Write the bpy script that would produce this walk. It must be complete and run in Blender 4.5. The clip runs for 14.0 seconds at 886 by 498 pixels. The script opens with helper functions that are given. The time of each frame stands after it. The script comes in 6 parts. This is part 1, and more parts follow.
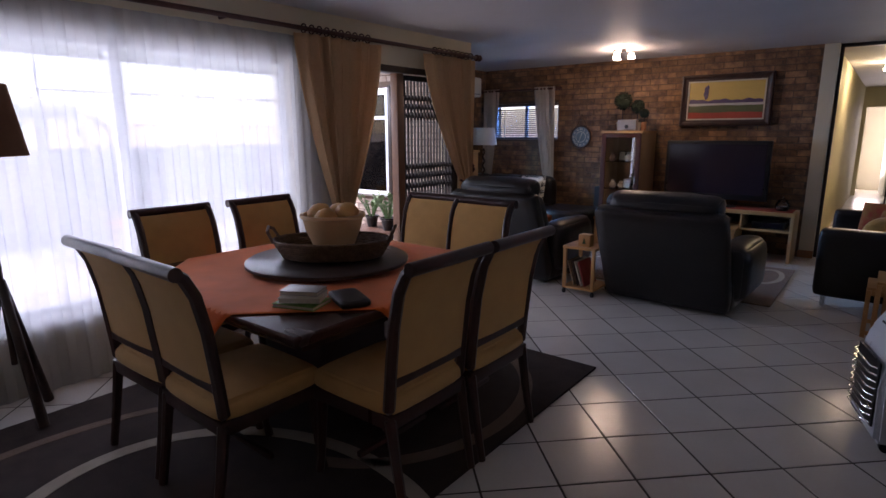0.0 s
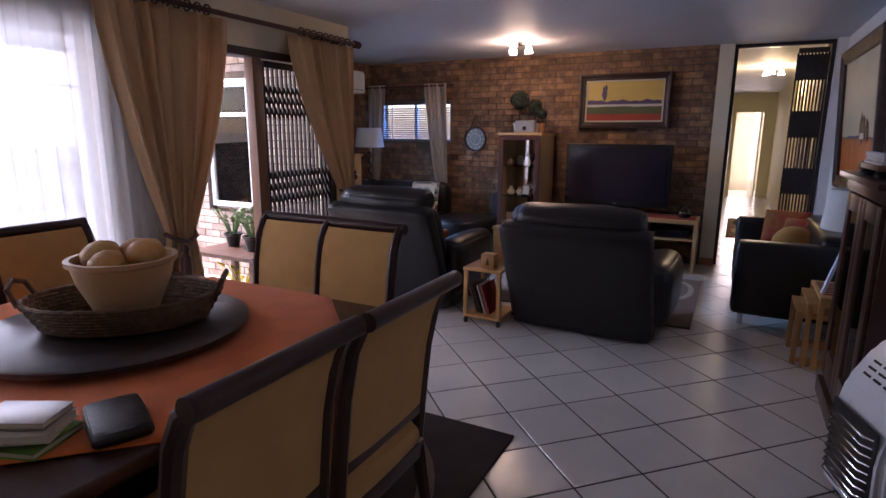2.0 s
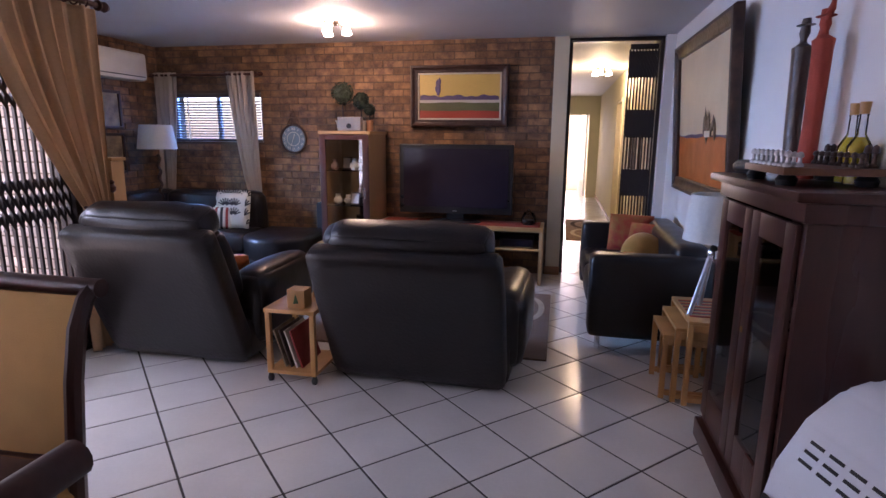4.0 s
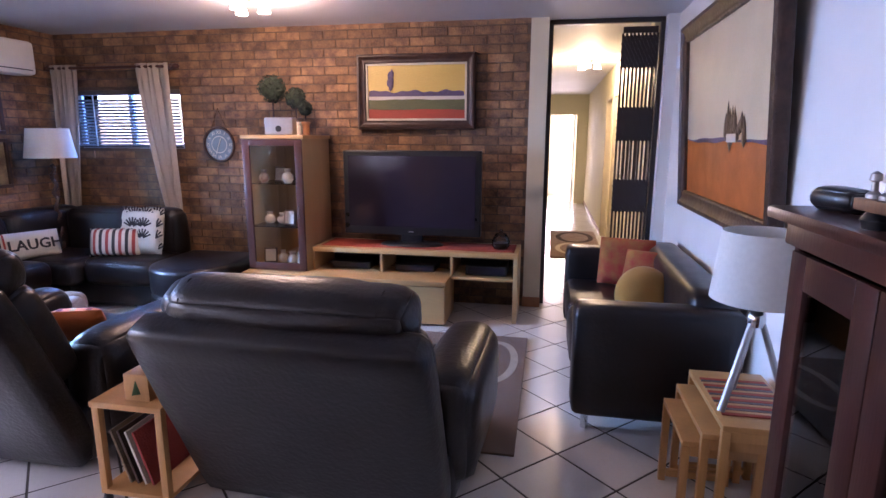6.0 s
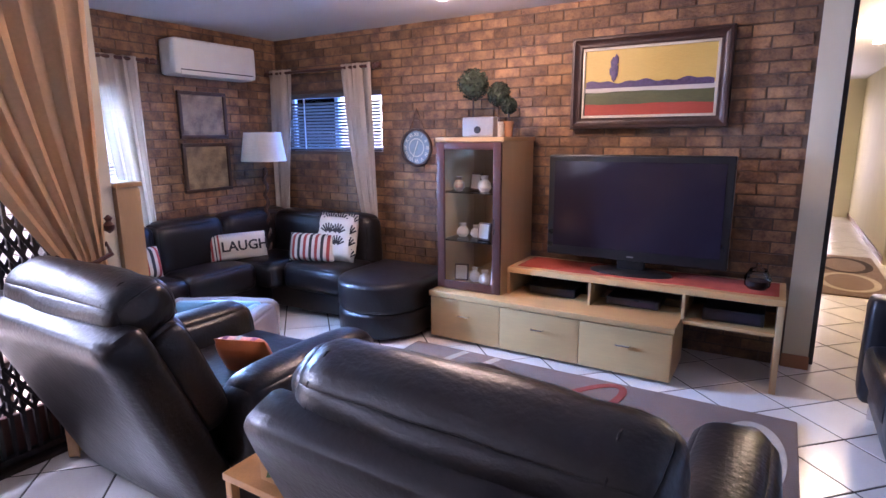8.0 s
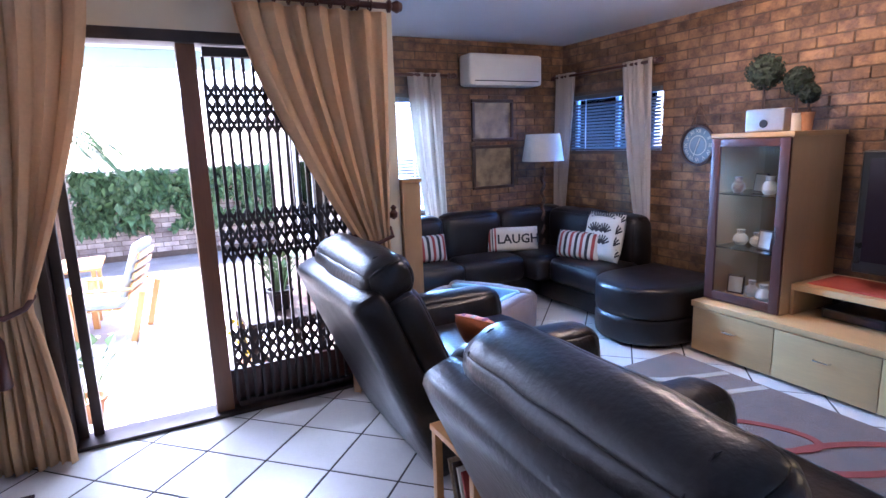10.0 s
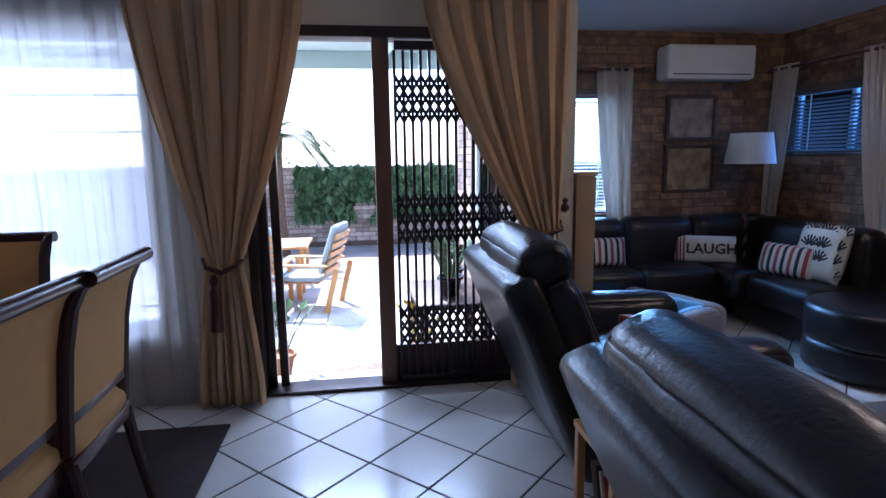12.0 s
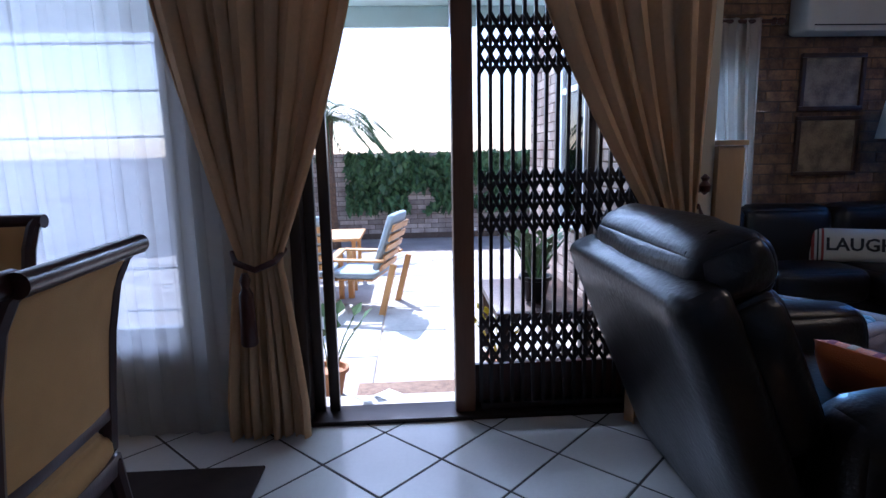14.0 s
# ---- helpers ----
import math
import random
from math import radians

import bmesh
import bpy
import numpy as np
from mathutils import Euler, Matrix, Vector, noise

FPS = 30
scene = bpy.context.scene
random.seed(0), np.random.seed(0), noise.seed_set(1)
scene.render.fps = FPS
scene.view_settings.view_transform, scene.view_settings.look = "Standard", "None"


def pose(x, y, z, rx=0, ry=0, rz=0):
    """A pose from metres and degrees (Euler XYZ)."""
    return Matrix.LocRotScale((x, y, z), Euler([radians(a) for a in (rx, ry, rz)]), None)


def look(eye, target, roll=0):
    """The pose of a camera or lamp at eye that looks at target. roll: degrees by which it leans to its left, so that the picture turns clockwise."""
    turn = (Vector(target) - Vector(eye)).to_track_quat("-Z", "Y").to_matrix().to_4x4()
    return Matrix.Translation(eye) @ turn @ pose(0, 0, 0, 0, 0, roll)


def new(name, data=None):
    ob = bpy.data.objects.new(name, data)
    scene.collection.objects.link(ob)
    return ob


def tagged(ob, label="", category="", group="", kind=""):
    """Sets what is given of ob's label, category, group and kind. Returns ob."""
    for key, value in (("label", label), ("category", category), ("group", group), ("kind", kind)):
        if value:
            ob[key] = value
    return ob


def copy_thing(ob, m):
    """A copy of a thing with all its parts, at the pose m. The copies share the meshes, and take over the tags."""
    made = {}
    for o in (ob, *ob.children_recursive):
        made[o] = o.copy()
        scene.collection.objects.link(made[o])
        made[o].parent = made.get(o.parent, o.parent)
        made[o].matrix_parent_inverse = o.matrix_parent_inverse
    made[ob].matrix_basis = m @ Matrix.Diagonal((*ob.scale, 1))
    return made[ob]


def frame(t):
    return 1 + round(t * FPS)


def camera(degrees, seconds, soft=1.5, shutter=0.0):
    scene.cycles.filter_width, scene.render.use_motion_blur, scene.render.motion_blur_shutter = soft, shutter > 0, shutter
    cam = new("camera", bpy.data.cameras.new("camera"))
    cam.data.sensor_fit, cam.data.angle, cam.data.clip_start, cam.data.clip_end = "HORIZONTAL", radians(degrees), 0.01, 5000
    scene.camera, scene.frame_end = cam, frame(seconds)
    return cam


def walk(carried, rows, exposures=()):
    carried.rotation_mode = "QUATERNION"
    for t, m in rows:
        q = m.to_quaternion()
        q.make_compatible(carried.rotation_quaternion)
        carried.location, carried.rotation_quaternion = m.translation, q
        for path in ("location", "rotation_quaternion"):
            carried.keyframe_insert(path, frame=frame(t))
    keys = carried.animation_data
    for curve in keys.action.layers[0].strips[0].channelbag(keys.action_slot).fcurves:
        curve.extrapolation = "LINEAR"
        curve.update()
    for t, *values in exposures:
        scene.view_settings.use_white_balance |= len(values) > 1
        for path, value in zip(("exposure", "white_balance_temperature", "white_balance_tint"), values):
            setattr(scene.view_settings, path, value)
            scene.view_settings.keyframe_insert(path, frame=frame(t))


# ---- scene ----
cam = camera(77.0, 14.0)
PATH = [
    (0, (-0.17, 0.051, 1.496), (-1.387, 1.583, 1.083), -0.2),
    (0.5, (-0.313, 0.246, 1.496), (-1.508, 1.795, 1.08), 0.1),
    (1, (-0.441, 0.424, 1.501), (-1.553, 2.033, 1.086), 0.2),
    (1.5, (-0.552, 0.638, 1.488), (-1.552, 2.32, 1.074), 0.3),
    (2, (-0.633, 0.862, 1.492), (-1.534, 2.6, 1.083), 0.3),
    (2.5, (-0.714, 1.107, 1.471), (-1.507, 2.898, 1.066), 0.5),
    (3, (-0.794, 1.341, 1.467), (-1.453, 3.186, 1.064), 0.6),
    (3.5, (-0.816, 1.598, 1.428), (-1.306, 3.497, 1.034), 0.6),
    (4, (-0.796, 1.877, 1.449), (-1.192, 3.797, 1.054), 0.5),
    (4.2, (-0.782, 2.005, 1.455), (-1.169, 3.926, 1.055), 0.4),
    (6.3, (-0.708, 3.143, 1.479), (-1.072, 5.071, 1.089), 0.2),
    (6.5, (-0.774, 3.242, 1.475), (-1.168, 5.164, 1.087), 0.2),
    (7, (-0.865, 3.44, 1.469), (-1.412, 5.325, 1.084), 0.1),
    (7.5, (-0.935, 3.607, 1.447), (-1.689, 5.421, 1.072), -0.0),
    (8, (-1.019, 3.725, 1.506), (-2.033, 5.402, 1.109), -0.4),
    (8.5, (-0.997, 3.779, 1.522), (-2.29, 5.251, 1.119), -0.7),
    (9, (-0.874, 3.792, 1.514), (-2.342, 5.093, 1.124), -0.8),
    (9.2, (-0.824, 3.8, 1.533), (-2.348, 5.035, 1.143), -1.2),
    (11.3, (-0.634, 4.04, 1.41), (-2.564, 4.441, 1.075), -1.1),
    (11.5, (-0.64, 4.031, 1.406), (-2.579, 4.393, 1.074), -1.0),
    (12, (-0.678, 4.015, 1.384), (-2.631, 4.292, 1.058), -0.8),
    (12.5, (-0.763, 3.995, 1.35), (-2.73, 4.168, 1.032), -0.7),
    (13, (-0.943, 3.959, 1.326), (-2.912, 4.089, 1.003), -0.5),
    (13.5, (-1.162, 3.894, 1.308), (-3.128, 4.031, 0.963), -0.2),
    (14, (-1.436, 3.906, 1.259), (-3.403, 4.013, 0.914), -1.1),
]
EXPOSURE = [(0.0, 1.5, 6500, 32), (2.0, 1.9, 6600, 38), (4.0, 2.5, 6500, 42), (6.3, 3.2, 6300, 44), (9.2, 3.45, 5700, 38), (11.3, 2.25, 5300, 24), (14.0, 1.15, 5200, 22)]
walk(cam, [(t, look(eye, target, roll)) for t, eye, target, roll in PATH], EXPOSURE)

# ---- light ----
world = bpy.data.worlds.new("world")
scene.world = world
world.use_nodes = True
sky = world.node_tree.nodes.new("ShaderNodeTexSky")
sky.sky_type, sky.sun_disc = "NISHITA", False
sky.sun_elevation, sky.sun_rotation = radians(50), radians(256)
background = world.node_tree.nodes["Background"]
background.inputs[1].default_value = 0.15
world.node_tree.links.new(sky.outputs[0], background.inputs[0])


def lamp(name, kind, energy, color, m, **extra):
    data = bpy.data.lights.new(name, kind)
    data.energy, data.color = energy, color
    for key, value in extra.items():
        if key == "size":
            data.size = value
        elif key == "size_y":
            data.shape, data.size_y = "RECTANGLE", value
        elif key == "radius":
            data.shadow_soft_size = value
        elif key == "angle":
            data.angle = value
        elif key == "spot":
            data.spot_size, data.spot_blend = value, 0.6
    ob = new(name, data)
    ob.matrix_world = m
    return ob


lamp("sun", "SUN", 5.0, (1.0, 0.95, 0.86), look((-12, 1.5, 7.3), (-6, 3, 0)), angle=radians(0.6))
lamp("ceiling_bulb", "POINT", 1.7, (1.0, 0.76, 0.48), pose(-2.86, 6.70, 2.27), radius=0.04)
lamp("ceiling_bulb", "POINT", 1.7, (1.0, 0.76, 0.48), pose(-2.72, 6.82, 2.27), radius=0.04)
lamp("hall_bulb", "POINT", 5, (1.0, 0.84, 0.42), pose(-0.30, 10.4, 2.25), radius=0.06)
lamp("window_sky", "AREA", 20, (0.74, 0.87, 1.0), look((-4.45, 1.45, 1.3), (0, 1.45, 1.1)), size=2.4, size_y=1.5)
# Added fill strip under the veranda edge, standing in for daylight at the door.
lamp("door_sky", "AREA", 34, (0.66, 0.84, 1.0), look((-5.70, 4.05, 2.16), (-3.0, 3.9, 0.0)), size=1.9, size_y=0.3)
lamp("corner_window_sky", "AREA", 100, (0.28, 0.60, 1.0), look((-5.85, 5.87, 1.45), (-4.5, 5.95, 1.1)), size=0.8, size_y=1.0)
lamp("small_window_sky", "AREA", 9, (0.12, 0.40, 1.0), look((-4.77, 8.2, 1.7), (-4.5, 6.6, 1.0)), size=1.0, size_y=0.55)
# Fill panel added inside the far bedroom to brighten its doorway; no window there.
lamp("hall_window_sky", "AREA", 14, (1.0, 0.98, 0.95), look((-0.3, 17.8, 1.3), (-0.3, 8, 1.0)), size=0.9, size_y=1.9)


# ---- materials ----
def mat(name, color, rough=0.6, vary=0.25, scale=8.0, bump=0.1, fine=120.0, metal=0.0, second=None, per_object=0.0, per_island=0.0, sheen=0.0, coat=0.0, stretch=(1, 1, 1), wave=0.0):
    m = bpy.data.materials.new(name)
    m.use_nodes = True
    nt = m.node_tree
    N, L = nt.nodes, nt.links
    b = N["Principled BSDF"]
    b.inputs["Metallic"].default_value = metal
    b.inputs["Coat Weight"].default_value = coat
    b.inputs["Sheen Weight"].default_value = sheen
    tc = N.new("ShaderNodeTexCoord")
    mp = N.new("ShaderNodeMapping")
    mp.inputs["Scale"].default_value = stretch
    if per_object:
        L.new(N.new("ShaderNodeNewGeometry").outputs["Position"], mp.inputs[0])
    else:
        L.new(tc.outputs["Object"], mp.inputs[0])
    n1 = N.new("ShaderNodeTexNoise")
    n1.inputs["Scale"].default_value, n1.inputs["Detail"].default_value = scale, 5
    n2 = N.new("ShaderNodeTexNoise")
    n2.inputs["Scale"].default_value, n2.inputs["Detail"].default_value = fine, 3
    L.new(mp.outputs[0], n1.inputs[0])
    L.new(mp.outputs[0], n2.inputs[0])
    c2 = second or tuple(c * (1 - vary) for c in color)
    mix = N.new("ShaderNodeMix")
    mix.data_type = "RGBA"
    mix.inputs["A"].default_value, mix.inputs["B"].default_value = (*color, 1), (*c2, 1)
    ramp = N.new("ShaderNodeMapRange")
    ramp.inputs[1].default_value, ramp.inputs[2].default_value = 0.3, 0.7
    fac = n1.outputs[0]
    if wave:
        w = N.new("ShaderNodeTexWave")
        w.inputs["Scale"].default_value, w.inputs["Distortion"].default_value, w.inputs["Detail"].default_value = wave, 5, 3
        L.new(mp.outputs[0], w.inputs[0])
        fac = w.outputs["Fac"]
    add = N.new("ShaderNodeMath")
    add.operation = "MULTIPLY_ADD"
    L.new(n2.outputs[0], add.inputs[0])
    add.inputs[1].default_value = 0.35
    L.new(fac, add.inputs[2])
    sub = N.new("ShaderNodeMath")
    sub.operation = "SUBTRACT"
    L.new(add.outputs[0], sub.inputs[0])
    sub.inputs[1].default_value = 0.17
    L.new(sub.outputs[0], ramp.inputs[0])
    L.new(ramp.outputs[0], mix.inputs["Factor"])
    out = mix.outputs["Result"]
    if per_object or per_island:
        if per_object:
            src = N.new("ShaderNodeObjectInfo").outputs["Random"]
        else:
            src = N.new("ShaderNodeNewGeometry").outputs["Random Per Island"]
        mr = N.new("ShaderNodeMapRange")
        k = per_object or per_island
        mr.inputs[3].default_value, mr.inputs[4].default_value = 1 - k, 1 + k
        L.new(src, mr.inputs[0])
        hs = N.new("ShaderNodeHueSaturation")
        L.new(mr.outputs[0], hs.inputs["Value"])
        L.new(out, hs.inputs["Color"])
        out = hs.outputs[0]
    L.new(out, b.inputs["Base Color"])
    rr = N.new("ShaderNodeMapRange")
    rr.inputs[3].default_value, rr.inputs[4].default_value = max(rough - 0.08, 0.02), min(rough + 0.08, 1)
    L.new(n1.outputs[0], rr.inputs[0])
    L.new(rr.outputs[0], b.inputs["Roughness"])
    if bump:
        bp = N.new("ShaderNodeBump")
        bp.inputs["Strength"].default_value, bp.inputs["Distance"].default_value = bump, 0.01
        L.new(n2.outputs[0], bp.inputs["Height"])
        L.new(bp.outputs[0], b.inputs["Normal"])
    return m


def glass(name, color=(1, 1, 1), rough=0.0, see=0.9):
    m = bpy.data.materials.new(name)
    m.use_nodes = True
    N, L = m.node_tree.nodes, m.node_tree.links
    t, g, mx, f = N.new("ShaderNodeBsdfTransparent"), N.new("ShaderNodeBsdfGlossy"), N.new("ShaderNodeMixShader"), N.new("ShaderNodeFresnel")
    t.inputs[0].default_value = (*[c * see for c in color], 1)
    g.inputs["Roughness"].default_value = rough
    f.inputs[0].default_value = 1.5
    L.new(f.outputs[0], mx.inputs[0])
    L.new(t.outputs[0], mx.inputs[1])
    L.new(g.outputs[0], mx.inputs[2])
    L.new(mx.outputs[0], N["Material Output"].inputs[0])
    return m


def cloth(name, color, thin, through_color=None, see=0.0, scale=60):
    """Woven cloth that lets light through."""
    m = bpy.data.materials.new(name)
    m.use_nodes = True
    N, L = m.node_tree.nodes, m.node_tree.links
    d, t, mx = N.new("ShaderNodeBsdfDiffuse"), N.new("ShaderNodeBsdfTranslucent"), N.new("ShaderNodeMixShader")
    tc = N.new("ShaderNodeTexCoord")
    n = N.new("ShaderNodeTexNoise")
    n.inputs["Scale"].default_value, n.inputs["Detail"].default_value = scale, 4
    L.new(tc.outputs["Object"], n.inputs[0])
    c = N.new("ShaderNodeMix")
    c.data_type = "RGBA"
    c.inputs["A"].default_value = (*color, 1)
    c.inputs["B"].default_value = (*[v * 0.78 for v in color], 1)
    L.new(n.outputs[0], c.inputs["Factor"])
    L.new(c.outputs["Result"], d.inputs[0])
    t.inputs[0].default_value = (*(through_color or color), 1)
    mx.inputs[0].default_value = thin
    L.new(d.outputs[0], mx.inputs[1])
    L.new(t.outputs[0], mx.inputs[2])
    last = mx
    if see:
        tr, m2 = N.new("ShaderNodeBsdfTransparent"), N.new("ShaderNodeMixShader")
        m2.inputs[0].default_value = see
        L.new(mx.outputs[0], m2.inputs[1])
        L.new(tr.outputs[0], m2.inputs[2])
        last = m2
    L.new(last.outputs[0], N["Material Output"].inputs[0])
    return m


def glow(name, color, strength):
    m = bpy.data.materials.new(name)
    m.use_nodes = True
    b = m.node_tree.nodes["Principled BSDF"]
    b.inputs["Base Color"].default_value = (*color, 1)
    b.inputs["Emission Color"].default_value = (*color, 1)
    b.inputs["Emission Strength"].default_value = strength
    return m


M_BRICK = mat("brown_face_brick", (0.33, 0.175, 0.080), 0.8, scale=11, bump=0.7, fine=60, second=(0.11, 0.06, 0.044), per_object=0.36)
M_BRICKS = mat("brown_face_brick_joined", (0.33, 0.175, 0.080), 0.8, scale=11, bump=0.7, fine=60, second=(0.11, 0.06, 0.044), per_island=0.36)
M_BRICKO = mat("weathered_outside_brick", (0.52, 0.42, 0.35), 0.9, scale=5, bump=0.6, fine=70, second=(0.28, 0.20, 0.17), per_island=0.35)
M_MORTAR = mat("grey_brown_mortar", (0.15, 0.10, 0.07), 0.95, scale=20, bump=0.5)
M_PLASTER = mat("cream_painted_plaster", (0.72, 0.64, 0.47), 0.75, vary=0.06, scale=3, bump=0.08, fine=200)
M_WHITE = mat("off_white_painted_plaster", (0.74, 0.71, 0.68), 0.7, vary=0.05, scale=3, bump=0.08, fine=200)
M_CEIL = mat("white_ceiling_paint", (0.62, 0.62, 0.65), 0.6, vary=0.04, scale=2, bump=0.03)
M_TILE = mat("glazed_off_white_tile", (0.72, 0.68, 0.63), 0.2, vary=0.10, scale=3, bump=0.03, fine=60, per_object=0.05)
M_TILES = mat("glazed_off_white_tile_joined", (0.72, 0.68, 0.63), 0.2, vary=0.10, scale=3, bump=0.03, fine=60, per_island=0.05)
M_GROUT = mat("dark_grout", (0.07, 0.055, 0.045), 0.9, scale=30)
M_DARKWOOD = mat("dark_mahogany_wood", (0.062, 0.019, 0.014), 0.3, scale=5, vary=0.45, bump=0.05, stretch=(1, 1, 0.15), wave=0)
M_TABLETOP = mat("polished_mahogany_top", (0.075, 0.026, 0.020), 0.25, vary=0.4, scale=6, bump=0.03, stretch=(0.15, 1, 1))
M_LAZY = mat("dark_turned_wood", (0.040, 0.024, 0.020), 0.3, vary=0.4, scale=6, bump=0.03, stretch=(0.15, 1, 1))
M_UPHOL = mat("golden_beige_upholstery", (0.62, 0.35, 0.11), 0.9, vary=0.12, scale=10, bump=0.35, fine=420, sheen=0.1)
M_ORANGE = mat("orange_linen_cloth", (0.90, 0.20, 0.03), 0.85, vary=0.2, scale=7, bump=0.35, fine=260, sheen=0.2)
M_LEATHER = mat("dark_brown_leather", (0.013, 0.009, 0.009), 0.34, vary=0.35, scale=6, bump=0.22, fine=55)
M_LEATHER2 = mat("black_leather", (0.012, 0.009, 0.010), 0.34, vary=0.3, scale=7, bump=0.15, fine=60)
M_STITCH = mat("black_thread", (0.015, 0.012, 0.012), 0.8)
M_OAK = mat("pale_beech_veneer", (0.58, 0.35, 0.145), 0.42, vary=0.16, scale=5, bump=0.05, stretch=(0.12, 1, 1))
M_OAKV = mat("pale_beech_veneer_upright", (0.52, 0.33, 0.16), 0.42, vary=0.16, scale=5, bump=0.05, stretch=(1, 1, 0.12))
M_PINE = mat("honey_pine_wood", (0.60, 0.30, 0.10), 0.4, vary=0.25, scale=6, bump=0.06, stretch=(1, 1, 0.12))
M_REDWOOD = mat("reddish_door_frame_wood", (0.10, 0.032, 0.022), 0.35, vary=0.4, scale=5, bump=0.05, stretch=(1, 1, 0.12))
M_FRAMEWOOD = mat("carved_dark_frame_wood", (0.065, 0.030, 0.020), 0.4, vary=0.5, scale=12, bump=0.4, fine=40)
M_POSTWOOD = mat("varnished_meranti", (0.20, 0.085, 0.04), 0.4, vary=0.35, scale=5, bump=0.06, stretch=(1, 1, 0.1))
M_BRONZE = mat("bronze_aluminium", (0.055, 0.040, 0.034), 0.4, vary=0.2, metal=0.5)
M_STEEL = mat("dark_painted_steel", (0.040, 0.032, 0.032), 0.35, vary=0.3, metal=0.3, bump=0.05)
M_CHROME = mat("brushed_chrome", (0.7, 0.7, 0.7), 0.2, vary=0.1, metal=1.0, bump=0)
M_BLACK = mat("black_plastic", (0.012, 0.012, 0.013), 0.3, vary=0.2, bump=0)
M_SCREEN = mat("black_glass_screen", (0.022, 0.016, 0.026), 0.12, vary=0.1, bump=0)
M_RUNNER = mat("red_table_runner", (0.46, 0.075, 0.045), 0.9, vary=0.25, bump=0.4, fine=250)
M_RUG = mat("taupe_pile_rug", (0.20, 0.115, 0.072), 0.95, vary=0.25, scale=9, bump=0.9, fine=240, sheen=0.2)
M_RUGD = mat("dark_brown_pile_rug", (0.055, 0.032, 0.026), 0.98, vary=0.35, scale=9, bump=0.9, fine=240)
M_RUGC = mat("cream_pile", (0.55, 0.47, 0.37), 0.95, vary=0.2, scale=9, bump=0.9, fine=240)
M_RUGR = mat("red_pile", (0.36, 0.06, 0.035), 0.95, vary=0.2, scale=9, bump=0.9, fine=240)
M_CURTAIN = cloth("beige_lined_curtain", (0.76, 0.51, 0.29), 0.2)
M_CURTAIN2 = cloth("taupe_eyelet_curtain", (0.64, 0.54, 0.45), 0.3)
M_SHEER = cloth("white_voile", (0.85, 0.85, 0.86), 0.6, see=0.5, scale=25)
M_SHADE = cloth("white_lampshade_linen", (0.82, 0.79, 0.74), 0.3)
M_SHADEB = cloth("brown_lampshade_linen", (0.24, 0.13, 0.08), 0.2)
M_GLASS = glass("window_glass")
M_CLEAR = glass("clear_glassware", see=0.93)
M_BULB = glow("lit_glass_shade", (1.0, 0.83, 0.6), 14.0)
M_BLIND = mat("dark_venetian_slat", (0.10, 0.085, 0.08), 0.45, vary=0.2, bump=0)
M_AC = mat("off_white_plastic", (0.72, 0.69, 0.62), 0.4, vary=0.05, bump=0)
M_WHITEP = mat("white_enamel", (0.72, 0.75, 0.80), 0.3, vary=0.04, bump=0)
M_CREAMP = mat("cream_cotton", (0.68, 0.62, 0.53), 0.9, vary=0.12, bump=0.3, fine=300)
M_BLUEBED = mat("blue_fleece", (0.22, 0.42, 0.55), 0.95, vary=0.2, bump=0.5, fine=150, sheen=0.4)
M_GREYBED = mat("mauve_grey_canvas", (0.30, 0.25, 0.25), 0.9, vary=0.15, bump=0.4, fine=300)
M_MUSTARD = mat("mustard_plush", (0.58, 0.29, 0.06), 0.95, vary=0.2, bump=0.5, fine=200, sheen=0.4)
M_REDFLOWER = mat("red_gold_floral_cloth", (0.34, 0.010, 0.014), 0.85, scale=11, bump=0.3, second=(0.30, 0.13, 0.03), fine=25)
M_RED = mat("red_cloth", (0.38, 0.06, 0.05), 0.9, vary=0.2, bump=0.3)
M_DARKCLOTH = mat("charcoal_cloth", (0.035, 0.033, 0.035), 0.9, vary=0.2, bump=0.3)
M_TERRA = mat("terracotta_pot", (0.42, 0.19, 0.09), 0.8, vary=0.2, bump=0.3)
M_BOWL = mat("tan_ceramic", (0.62, 0.42, 0.23), 0.5, vary=0.12, bump=0.1)
M_GOURD = mat("ochre_gourd", (0.60, 0.26, 0.05), 0.5, vary=0.4, scale=16, bump=0.2, second=(0.62, 0.36, 0.12))
M_WICKER = mat("brown_wicker", (0.20, 0.11, 0.06), 0.7, vary=0.5, scale=30, bump=0.5)
M_LEAF = mat("green_leaf", (0.09, 0.17, 0.06), 0.5, vary=0.4, scale=12, per_island=0.35)
M_BOX = mat("boxwood_foliage", (0.022, 0.036, 0.02), 0.7, vary=0.4, scale=20, per_island=0.4)
M_PAVE = mat("slate_paving", (0.46, 0.45, 0.43), 0.7, vary=0.3, scale=3, bump=0.5, fine=30, per_object=0.12)
M_PAVES = mat("slate_paving_joined", (0.42, 0.35, 0.30), 0.8, vary=0.3, scale=3, bump=0.5, fine=30)
M_PAINTY = mat("ochre_paint", (0.62, 0.42, 0.10), 0.5, vary=0.12, scale=4, bump=0.2, stretch=(0.3, 1, 1))
M_PAINTG = mat("olive_paint", (0.11, 0.12, 0.04), 0.5, vary=0.4, scale=6, bump=0.2, stretch=(0.3, 1, 1))
M_PAINTR = mat("red_paint", (0.42, 0.05, 0.02), 0.5, vary=0.3, scale=6, bump=0.2, stretch=(0.3, 1, 1))
